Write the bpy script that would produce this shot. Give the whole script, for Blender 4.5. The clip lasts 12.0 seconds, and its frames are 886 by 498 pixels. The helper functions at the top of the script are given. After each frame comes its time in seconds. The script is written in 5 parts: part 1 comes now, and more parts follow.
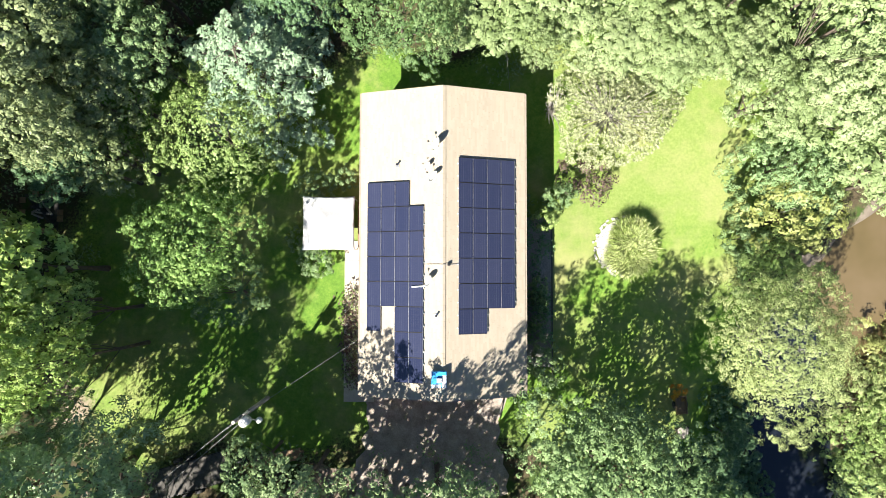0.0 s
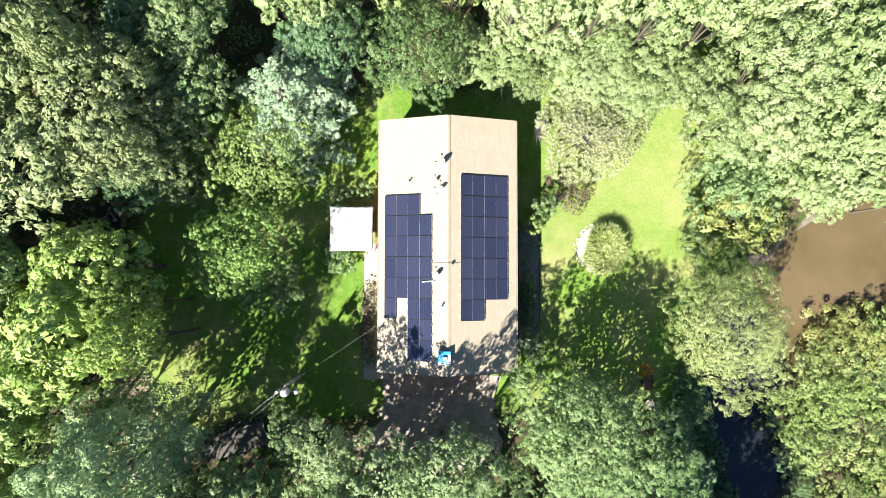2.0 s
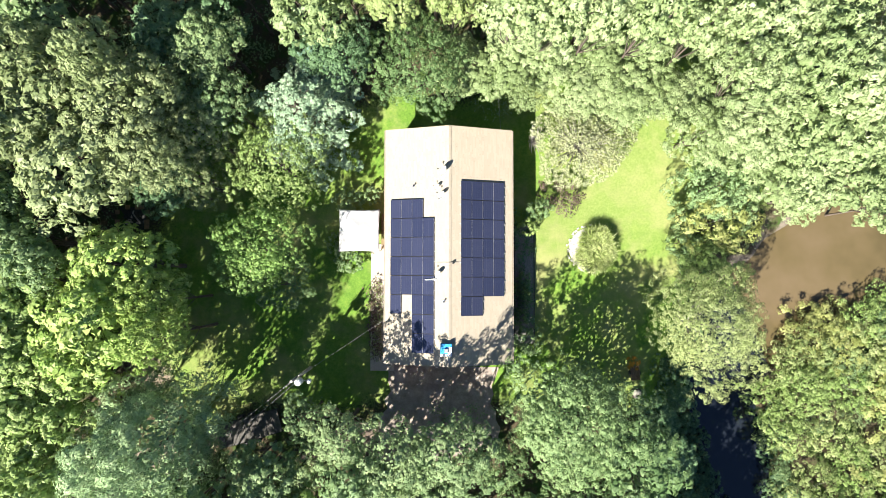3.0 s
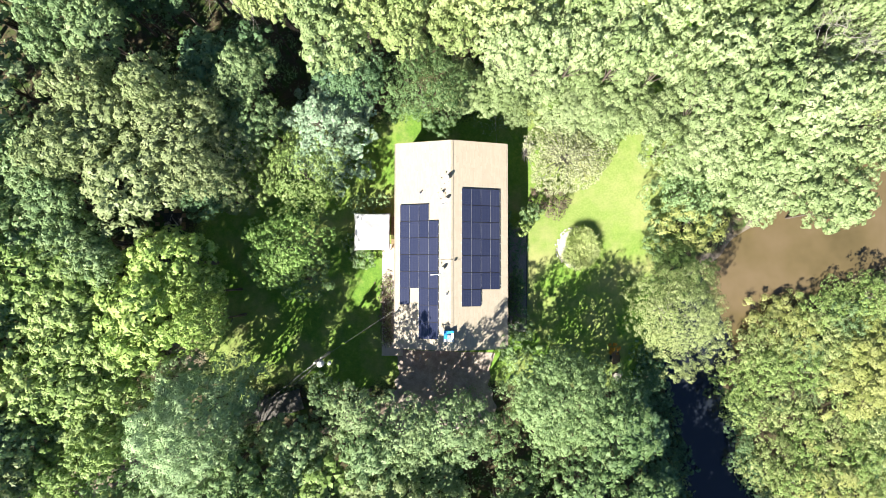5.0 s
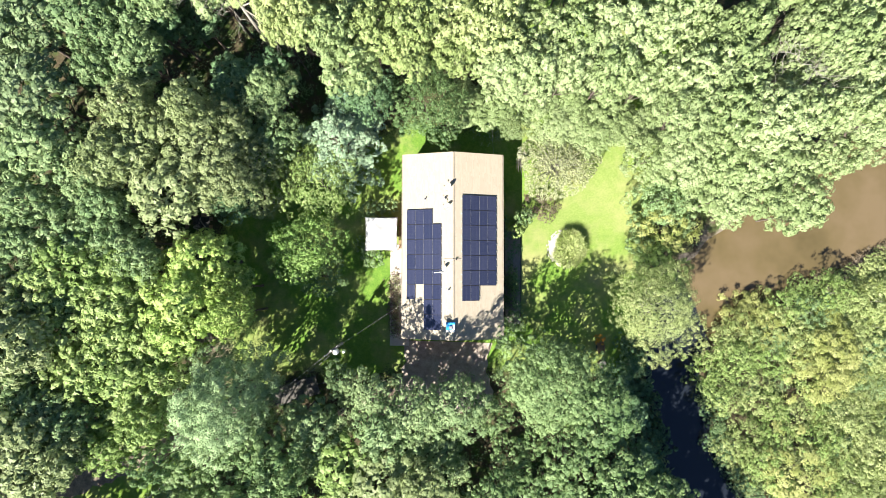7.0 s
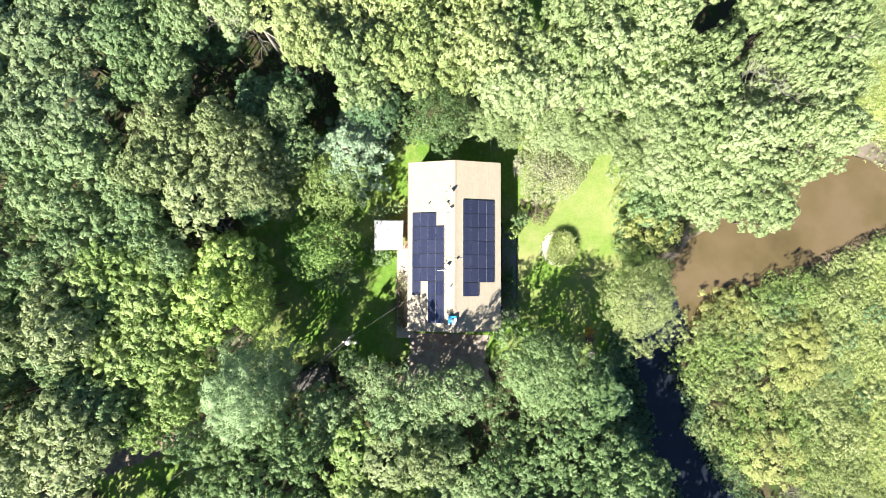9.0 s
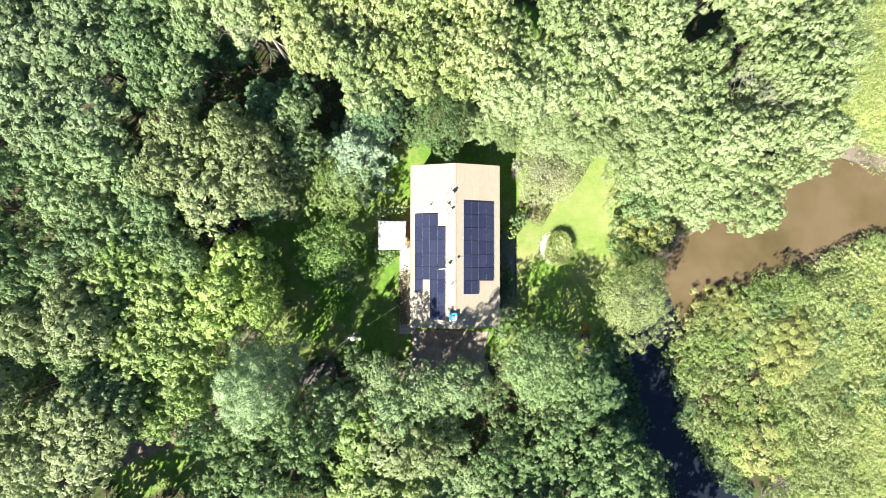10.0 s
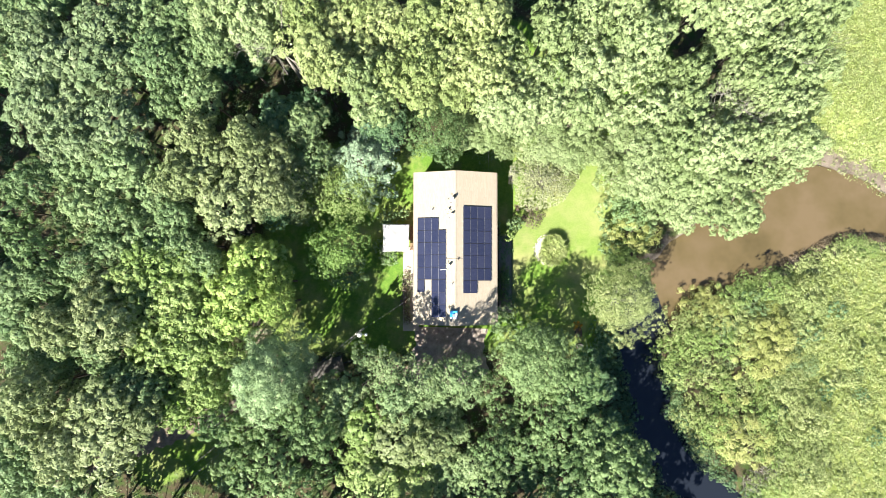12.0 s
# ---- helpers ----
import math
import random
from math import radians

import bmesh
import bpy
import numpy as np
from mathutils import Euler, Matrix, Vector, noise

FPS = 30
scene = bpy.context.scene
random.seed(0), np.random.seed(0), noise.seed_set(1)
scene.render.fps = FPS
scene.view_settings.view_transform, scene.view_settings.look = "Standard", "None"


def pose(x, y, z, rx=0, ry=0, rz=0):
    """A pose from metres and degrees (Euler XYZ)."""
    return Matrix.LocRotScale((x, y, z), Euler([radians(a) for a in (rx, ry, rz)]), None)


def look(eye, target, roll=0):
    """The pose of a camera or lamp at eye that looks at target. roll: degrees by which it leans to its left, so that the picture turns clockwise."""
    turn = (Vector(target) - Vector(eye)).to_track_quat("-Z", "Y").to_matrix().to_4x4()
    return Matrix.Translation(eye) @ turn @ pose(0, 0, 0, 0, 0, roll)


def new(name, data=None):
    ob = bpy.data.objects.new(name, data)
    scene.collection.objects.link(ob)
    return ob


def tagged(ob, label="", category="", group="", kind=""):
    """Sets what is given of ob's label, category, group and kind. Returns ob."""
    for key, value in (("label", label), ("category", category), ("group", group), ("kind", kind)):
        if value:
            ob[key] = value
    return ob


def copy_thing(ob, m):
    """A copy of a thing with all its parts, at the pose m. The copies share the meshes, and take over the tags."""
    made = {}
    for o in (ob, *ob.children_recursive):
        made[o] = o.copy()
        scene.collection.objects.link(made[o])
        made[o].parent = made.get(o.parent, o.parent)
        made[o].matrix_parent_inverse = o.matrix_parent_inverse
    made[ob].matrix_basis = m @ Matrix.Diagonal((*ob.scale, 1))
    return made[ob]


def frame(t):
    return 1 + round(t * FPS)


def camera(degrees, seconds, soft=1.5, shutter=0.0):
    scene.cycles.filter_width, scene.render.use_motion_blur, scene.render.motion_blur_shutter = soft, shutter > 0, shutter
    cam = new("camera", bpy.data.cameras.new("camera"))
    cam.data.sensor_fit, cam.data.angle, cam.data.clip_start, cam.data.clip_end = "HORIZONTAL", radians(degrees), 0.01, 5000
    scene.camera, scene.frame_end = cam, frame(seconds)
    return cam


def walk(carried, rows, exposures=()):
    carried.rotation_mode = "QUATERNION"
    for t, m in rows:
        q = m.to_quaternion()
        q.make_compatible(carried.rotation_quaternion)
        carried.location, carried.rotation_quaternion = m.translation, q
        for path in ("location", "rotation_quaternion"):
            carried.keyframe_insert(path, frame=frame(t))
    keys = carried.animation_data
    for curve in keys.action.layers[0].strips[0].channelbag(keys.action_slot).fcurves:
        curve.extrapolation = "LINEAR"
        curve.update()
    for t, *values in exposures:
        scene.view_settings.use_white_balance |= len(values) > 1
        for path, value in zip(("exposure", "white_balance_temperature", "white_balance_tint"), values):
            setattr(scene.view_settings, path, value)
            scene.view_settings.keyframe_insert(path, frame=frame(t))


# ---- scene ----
# camera: a drone that looks down and climbs
cam = camera(71.95, 12.0, soft=0.6)
TILT = (2.328, -0.156, 0.101)
ROWS = [
    (0.0, -0.104, -2.055, 45.867), (0.5, -0.174, -2.092, 47.999), (1.0, -0.273, -2.142, 50.114), (1.5, -0.400, -2.215, 52.204),
    (2.0, -0.512, -2.283, 54.273), (2.5, -0.585, -2.328, 56.294), (3.0, -0.652, -2.407, 58.249), (4.8, -0.942, -2.783, 65.072),
    (5.5, -1.078, -2.862, 67.588), (6.0, -1.143, -2.881, 69.360), (6.5, -1.213, -2.971, 71.129), (7.0, -1.261, -3.062, 72.838),
    (9.0, -1.584, -3.325, 79.281), (9.5, -1.678, -3.430, 80.789), (10.0, -1.749, -3.500, 82.215), (10.5, -1.788, -3.520, 83.561),
    (11.0, -1.810, -3.490, 84.842), (11.5, -1.848, -3.460, 86.087), (12.0, -1.890, -3.447, 87.322),
]
walk(cam, [(t, pose(x, y, z, *TILT)) for t, x, y, z in ROWS], exposures=[(0.0, 1.66), (12.0, 1.66)])

# ---- daylight ----
SUN_FROM = Vector((-0.65, -0.98, 1.0)).normalized()
world = bpy.data.worlds.new("sky")
scene.world = world
world.use_nodes = True
wn = world.node_tree.nodes
sky = wn.new("ShaderNodeTexSky")
sky.sky_type, sky.sun_disc = "NISHITA", False
sky.air_density, sky.dust_density, sky.ozone_density = 0.8, 0.2, 6.0
sky.sun_elevation = math.asin(SUN_FROM.z)
sky.sun_rotation = math.atan2(SUN_FROM.x, SUN_FROM.y)
world.node_tree.links.new(sky.outputs[0], wn["Background"].inputs[0])
wn["Background"].inputs[1].default_value = 0.046
sun = new("sun", bpy.data.lights.new("sun", "SUN"))
sun.data.energy, sun.data.angle, sun.data.color = 5.0, radians(0.55), (1.0, 0.95, 0.86)
sun.matrix_world = look(SUN_FROM * 200, (0, 0, 0))


# ---- materials ----
class Mat:
    """A node material with short helpers."""

    def __init__(self, name, rough=0.8, metal=0.0, spec=0.5):
        self.m = bpy.data.materials.new(name)
        self.m.use_nodes = True
        self.t = self.m.node_tree
        self.b = self.t.nodes["Principled BSDF"]
        self.b.inputs["Roughness"].default_value = rough
        self.b.inputs["Metallic"].default_value = metal
        self.b.inputs["Specular IOR Level"].default_value = spec
        self.where = self.t.nodes.new("ShaderNodeTexCoord").outputs["Object"]

    def node(self, kind, **links):
        n = self.t.nodes.new(kind)
        for key, v in links.items():
            key = key.replace("_", " ")
            if hasattr(v, "is_linked"):
                self.t.links.new(v, n.inputs[key])
            else:
                n.inputs[key].default_value = v
        return n

    def noise(self, scale, detail=4, rough=0.6, vec=None):
        return self.node("ShaderNodeTexNoise", Vector=vec or self.where, Scale=scale, Detail=detail, Roughness=rough).outputs["Fac"]

    def ramp(self, fac, stops):
        n = self.t.nodes.new("ShaderNodeValToRGB")
        self.t.links.new(fac, n.inputs[0])
        e = n.color_ramp.elements
        while len(e) < len(stops):
            e.new(0.5)
        for el, (p, c) in zip(e, stops):
            el.position, el.color = p, (*c, 1) if len(c) == 3 else c
        return n.outputs[0]

    def mix(self, fac, a, b, how="MIX"):
        n = self.t.nodes.new("ShaderNodeMix")
        n.data_type, n.blend_type = "RGBA", how
        for i, v in ((0, fac), (6, a), (7, b)):
            if hasattr(v, "is_linked"):
                self.t.links.new(v, n.inputs[i])
            else:
                n.inputs[i].default_value = v if i == 0 else (*v, 1)
        return n.outputs[2]

    def math(self, how, a, b=0.0):
        n = self.t.nodes.new("ShaderNodeMath")
        n.operation = how
        for i, v in ((0, a), (1, b)):
            if hasattr(v, "is_linked"):
                self.t.links.new(v, n.inputs[i])
            else:
                n.inputs[i].default_value = v
        return n.outputs[0]

    def attr(self, name):
        n = self.t.nodes.new("ShaderNodeAttribute")
        n.attribute_name = name
        return n.outputs["Fac"]

    def random(self):
        return self.t.nodes.new("ShaderNodeObjectInfo").outputs["Random"]

    def island(self):
        return self.t.nodes.new("ShaderNodeNewGeometry").outputs["Random Per Island"]

    def colour(self, c):
        self.t.links.new(c, self.b.inputs["Base Color"])
        return self

    def bump(self, h, strength=0.4, dist=0.02):
        n = self.node("ShaderNodeBump", Height=h, Strength=strength, Distance=dist)
        self.t.links.new(n.outputs[0], self.b.inputs["Normal"])
        return self


def plain(name, dark, light, scale=6.0, rough=0.8, metal=0.0, bump=0.3):
    """Two tones at two scales of noise, with fine relief."""
    k = Mat(name, rough, metal)
    fine = k.noise(scale * 9, 3)
    tone = k.math("ADD", k.math("MULTIPLY", k.noise(scale), 0.6), k.math("MULTIPLY", fine, 0.4))
    k.colour(k.ramp(tone, [(0.35, dark), (0.65, light)]))
    k.bump(fine, bump, 0.01)
    return k.m


def leaf_material(name, dark, mid, light, glow=0.36, spread=0.3):
    """Leaves: tone by leaf, by twig and bough, and by tree; some light passes through."""
    k = Mat(name, 0.5, 0.0, 0.3)
    tone = k.math("ADD", k.math("ADD", k.math("MULTIPLY", k.island(), 0.14), 0.07), k.math("MULTIPLY", k.attr("tone"), 0.56))
    tone = k.math("ADD", tone, k.math("MULTIPLY", k.noise(0.55, 2), 0.36))
    tone = k.math("ADD", tone, k.math("MULTIPLY", k.math("SUBTRACT", k.random(), 0.5), spread))
    dark, mid, light = ([v * f for v in c] for c, f in ((dark, 0.76), (mid, 0.88), (light, 0.95)))
    c = k.ramp(tone, [(0.05, dark), (0.43, mid), (0.86, light)])
    k.colour(c)
    tr = k.node("ShaderNodeBsdfTranslucent", Color=c)
    mx = k.t.nodes.new("ShaderNodeMixShader")
    mx.inputs[0].default_value = 0.72 * glow
    k.t.links.new(k.b.outputs[0], mx.inputs[1])
    k.t.links.new(tr.outputs[0], mx.inputs[2])
    k.t.links.new(mx.outputs[0], k.t.nodes["Material Output"].inputs[0])
    return k.m


LEAF_OAK = leaf_material("leaf_oak", (0.09, 0.165, 0.068), (0.195, 0.305, 0.128), (0.317, 0.414, 0.189), 0.36)
LEAF_YARD = leaf_material("leaf_yard", (0.055, 0.115, 0.04), (0.132, 0.228, 0.08), (0.285, 0.4, 0.165), 0.36)
LEAF_VIVID = leaf_material("leaf_vivid", (0.0713, 0.155, 0.0345), (0.184, 0.333, 0.0782), (0.38, 0.552, 0.167), 0.36)
LEAF_LIME = leaf_material("leaf_lime", (0.115, 0.2, 0.045), (0.24, 0.36, 0.095), (0.378, 0.477, 0.176), 0.3)
LEAF_LIGHT = leaf_material("leaf_light", (0.155, 0.226, 0.08), (0.308, 0.403, 0.168), (0.41, 0.495, 0.25), 0.46, 0.45)
LEAF_OLIVE = leaf_material("leaf_olive", (0.13, 0.18, 0.065), (0.25, 0.315, 0.128), (0.355, 0.415, 0.2), 0.36, 0.3)
# deep green for shaded plants: their shade is partly put into this colour
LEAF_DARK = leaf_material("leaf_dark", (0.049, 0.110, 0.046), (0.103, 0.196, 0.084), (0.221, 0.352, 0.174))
LEAF_PALE = leaf_material("leaf_pale", (0.17, 0.205, 0.085), (0.33, 0.37, 0.18), (0.5, 0.515, 0.31), 0.2)
LEAF_PLUM = leaf_material("leaf_plum", (0.050, 0.035, 0.030), (0.110, 0.075, 0.060), (0.220, 0.160, 0.120), 0.15)
LEAF_PINE = leaf_material("leaf_pine", (0.14, 0.245, 0.13), (0.275, 0.42, 0.245), (0.43, 0.56, 0.37), 0.3)
LEAF_SPRUCE = leaf_material("leaf_spruce", (0.207, 0.328, 0.149), (0.368, 0.517, 0.253), (0.517, 0.644, 0.345), 0.36)
LEAF_GREY = leaf_material("leaf_grey_green", (0.115, 0.185, 0.078), (0.22, 0.31, 0.143), (0.317, 0.396, 0.207), 0.36, 0.3)
LEAF_GOLD = leaf_material("leaf_gold_lime", (0.135, 0.232, 0.0454), (0.292, 0.443, 0.0994), (0.486, 0.594, 0.189), 0.36, 0.3)
LEAF_FRESH = leaf_material("leaf_fresh_lime", (0.15, 0.21, 0.06), (0.29, 0.372, 0.13), (0.396, 0.459, 0.198), 0.36, 0.45)
LEAF_BANK = leaf_material("leaf_bank", (0.115, 0.207, 0.0862), (0.247, 0.385, 0.161), (0.414, 0.552, 0.265), 0.36)
LEAF_TEAL = leaf_material("leaf_teal", (0.065, 0.138, 0.102), (0.135, 0.242, 0.180), (0.259, 0.396, 0.300), 0.1, 0.2)
LEAF_WILLOW = leaf_material("leaf_willow", (0.14, 0.205, 0.055), (0.3, 0.385, 0.13), (0.46, 0.51, 0.23), 0.36)
LEAF_YELLOW = leaf_material("leaf_yellow", (0.16, 0.195, 0.045), (0.31, 0.35, 0.1), (0.48, 0.5, 0.2), 0.3, 0.25)
LEAF_REED = leaf_material("leaf_reed", (0.162, 0.253, 0.048), (0.346, 0.440, 0.120), (0.616, 0.660, 0.324))
LEAF_SEDGE = leaf_material("leaf_brown_sedge", (0.04, 0.03, 0.018), (0.105, 0.08, 0.05), (0.24, 0.19, 0.12), 0.15)
LEAF_ORANGE = leaf_material("leaf_orange", (0.350, 0.100, 0.020), (0.550, 0.220, 0.030), (0.700, 0.400, 0.060))
BARK = plain("bark", (0.06, 0.045, 0.035), (0.16, 0.125, 0.10), 3.0)
BARK_GREY = plain("bark_grey", (0.22, 0.20, 0.17), (0.42, 0.39, 0.34), 3.0)
STONE = plain("stone", (0.36, 0.345, 0.31), (0.6, 0.575, 0.52), 2.0)
GRAVEL = plain("gravel", (0.14, 0.13, 0.115), (0.36, 0.34, 0.31), 14.0, bump=0.8)
PALE_GRAVEL = plain("pale_gravel", (0.34, 0.32, 0.28), (0.62, 0.59, 0.53), 9.0, bump=0.8)
CONCRETE = plain("concrete", (0.40, 0.36, 0.30), (0.58, 0.53, 0.45), 1.5)
WOOD = plain("weathered_wood", (0.16, 0.10, 0.06), (0.33, 0.22, 0.13), 4.0)
# grey wood, darkened: the deep shade over the trailer's planks is in the colour
WOOD_GREY = plain("grey_wood", (0.055, 0.05, 0.045), (0.13, 0.12, 0.105), 4.0)
STEEL = plain("galvanised_steel", (0.45, 0.46, 0.47), (0.65, 0.66, 0.67), 8.0, 0.4, 0.8, 0.1)
WHITE_PAINT = plain("white_paint", (0.72, 0.72, 0.70), (0.82, 0.82, 0.80), 2.0, 0.45, 0.0, 0.05)
CANVAS = plain("canopy_cloth", (0.46, 0.46, 0.47), (0.60, 0.60, 0.60), 0.9, 0.8, 0.0, 0.25)
BLACK = plain("black_rubber", (0.012, 0.012, 0.012), (0.03, 0.03, 0.03), 9.0, 0.7)
CABLE = plain("grey_cable", (0.16, 0.16, 0.16), (0.3, 0.3, 0.29), 5.0, 0.5)
DARK_METAL = plain("dark_metal", (0.02, 0.02, 0.022), (0.05, 0.05, 0.055), 7.0, 0.45, 0.6)
TARP = plain("blue_tarp", (0.02, 0.22, 0.55), (0.05, 0.38, 0.75), 3.0, 0.4)
PALE_GAP = plain("pale_gap", (0.22, 0.23, 0.27), (0.33, 0.34, 0.37), 6.0, 0.5, 0.15, 0.1)
SOIL = plain("mulch", (0.035, 0.026, 0.02), (0.10, 0.08, 0.06), 5.0, bump=0.9)
ASH = plain("ash_and_char", (0.012, 0.012, 0.012), (0.07, 0.065, 0.06), 4.0)


def brick_wall_material():
    k = Mat("brick_wall", 0.85)
    n = k.node("ShaderNodeTexBrick", Vector=k.where, Scale=4.0, Color1=(0.30, 0.12, 0.08, 1), Color2=(0.22, 0.085, 0.06, 1), Mortar=(0.4, 0.37, 0.33, 1))
    k.colour(k.mix(k.math("MULTIPLY", k.noise(3), 0.4), n.outputs["Color"], (0.18, 0.1, 0.08)))
    k.bump(n.outputs["Fac"], 0.5, 0.01)
    return k.m


def shingle_material():
    """Pale tan asphalt shingles: tone by tab, granules, faint streaks down the slope."""
    k = Mat("tan_shingles", 0.9, 0.0, 0.25)
    tab = k.island()
    streak = k.noise(1.0, 3, vec=k.node("ShaderNodeMapping", Vector=k.where, Scale=(0.25, 2.2, 0.25)).outputs[0])
    grain = k.noise(60, 2)
    c = k.ramp(tab, [(0.0, (0.385, 0.325, 0.245)), (0.5, (0.41, 0.35, 0.268)), (1.0, (0.435, 0.375, 0.292))])
    c = k.mix(k.math("MULTIPLY", streak, 0.35), c, (0.31, 0.265, 0.20))
    c = k.mix(k.math("MULTIPLY", grain, 0.25), c, (0.48, 0.44, 0.37))
    k.colour(c)
    k.bump(grain, 0.5, 0.006)
    return k.m


def cell_material():
    """Blue-black solar cells under glass, with a fine pale grid."""
    k = Mat("solar_cells", 0.12, 0.0, 0.5)
    sep = k.t.nodes.new("ShaderNodeSeparateXYZ")
    k.t.links.new(k.where, sep.inputs[0])

    def line(axis, step, width):
        f = k.math("FRACT", k.math("ADD", k.math("DIVIDE", sep.outputs[axis], step), 50.0))
        return k.math("LESS_THAN", f, width)

    gap, bus = line(0, 0.163, 0.07), line(0, 0.0543, 0.08)
    c = k.mix(k.math("MULTIPLY", k.random(), 0.7), (0.020, 0.025, 0.056), (0.036, 0.041, 0.078))
    c = k.mix(k.math("MULTIPLY", bus, 0.12), c, (0.16, 0.16, 0.18))
    c = k.mix(k.math("MULTIPLY", gap, 0.30), c, (0.16, 0.16, 0.19))
    c = k.mix(k.math("MULTIPLY", line(1, 0.163, 0.05), 0.10), c, (0.16, 0.16, 0.19))
    k.colour(c)
    k.bump(k.noise(1.3, 2), 0.05, 0.02)
    k.b.inputs["Coat Weight"].default_value = 0.6
    k.b.inputs["Coat Roughness"].default_value = 0.08
    return k.m


def ground_material():
    k = Mat("ground", 0.95, 0.0, 0.2)
    big, mid, fine, tiny = k.noise(0.09, 4), k.noise(0.6, 5), k.noise(5, 5, 0.7), k.noise(34, 3, 0.7)
    blade = k.math("ADD", k.math("MULTIPLY", fine, 0.5), k.math("MULTIPLY", tiny, 0.5))
    patchy = k.math("ADD", k.math("MULTIPLY", big, 0.3), k.math("MULTIPLY", k.noise(1.7, 4, 0.7), 0.3))
    lawn = k.ramp(k.math("ADD", patchy, k.math("MULTIPLY", blade, 0.4)),
                  [(0.37, (0.058, 0.14, 0.021)), (0.5, (0.128, 0.238, 0.034)), (0.63, (0.255, 0.342, 0.068))])
    dry = k.ramp(k.math("ADD", k.math("MULTIPLY", k.attr("dry"), 0.75), k.math("MULTIPLY", blade, 0.4)), [(0.3, (0, 0, 0)), (0.95, (0.9, 0.9, 0.9))])
    lawn = k.mix(dry, lawn, k.ramp(blade, [(0.36, (0.15, 0.22, 0.05)), (0.64, (0.32, 0.365, 0.12))]))
    lawn = k.mix(k.ramp(k.noise(0.16, 5, 0.65), [(0.46, (0, 0, 0)), (0.66, (0.7, 0.7, 0.7))]), lawn, (0.34, 0.32, 0.145))
    litter = k.ramp(blade, [(0.35, (0.03, 0.03, 0.015)), (0.5, (0.075, 0.06, 0.035)), (0.68, (0.17, 0.125, 0.075))])
    litter = k.mix(k.ramp(mid, [(0.45, (0, 0, 0)), (0.6, (1, 1, 1))]), litter, (0.05, 0.085, 0.02))
    meadow = k.ramp(k.math("ADD", k.math("MULTIPLY", mid, 0.5), k.math("MULTIPLY", blade, 0.5)),
                    [(0.33, (0.115, 0.165, 0.035)), (0.5, (0.22, 0.265, 0.075)), (0.66, (0.37, 0.36, 0.165))])
    mud = k.ramp(k.math("ADD", k.math("MULTIPLY", mid, 0.6), k.math("MULTIPLY", blade, 0.4)),
                 [(0.35, (0.085, 0.068, 0.052)), (0.65, (0.235, 0.198, 0.158))])
    dirt = k.ramp(blade, [(0.35, (0.16, 0.12, 0.085)), (0.65, (0.40, 0.33, 0.25))])
    edge = k.math("MULTIPLY", k.math("SUBTRACT", fine, 0.5), 0.9)

    def mask(name):
        f = k.math("ADD", k.attr(name), edge)
        return k.ramp(f, [(0.40, (0, 0, 0)), (0.60, (1, 1, 1))])

    c = k.mix(mask("lawn"), litter, lawn)
    c = k.mix(mask("meadow"), c, meadow)
    c = k.mix(mask("dirt"), c, dirt)
    c = k.mix(mask("mud"), c, mud)
    k.colour(c)
    k.bump(blade, 0.9, 0.05)
    return k.m


def water_material():
    k = Mat("muddy_water", 0.06, 0.0, 0.5)
    silt = k.noise(0.10, 4)
    muddy = k.ramp(silt, [(0.35, (0.085, 0.066, 0.030)), (0.5, (0.118, 0.089, 0.043)), (0.65, (0.145, 0.107, 0.06))])
    sep = k.t.nodes.new("ShaderNodeSeparateXYZ")
    k.t.links.new(k.where, sep.inputs[0])
    # the creek's mouth: tree shadow and sky reflection put into a dark water colour
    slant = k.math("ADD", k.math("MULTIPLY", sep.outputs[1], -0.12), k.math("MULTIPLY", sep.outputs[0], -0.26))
    creek_shade = k.math("ADD", k.math("ADD", slant, 7.66), k.math("MULTIPLY", silt, 0.5))
    k.colour(k.mix(k.ramp(creek_shade, [(0.95, (0, 0, 0)), (1.5, (1, 1, 1))]), muddy, (0.014, 0.018, 0.026)))
    k.bump(k.noise(2.5, 3), 0.05, 0.03)
    return k.m


SHINGLES, CELLS, GROUND, WATER, BRICK_WALL = shingle_material(), cell_material(), ground_material(), water_material(), brick_wall_material()


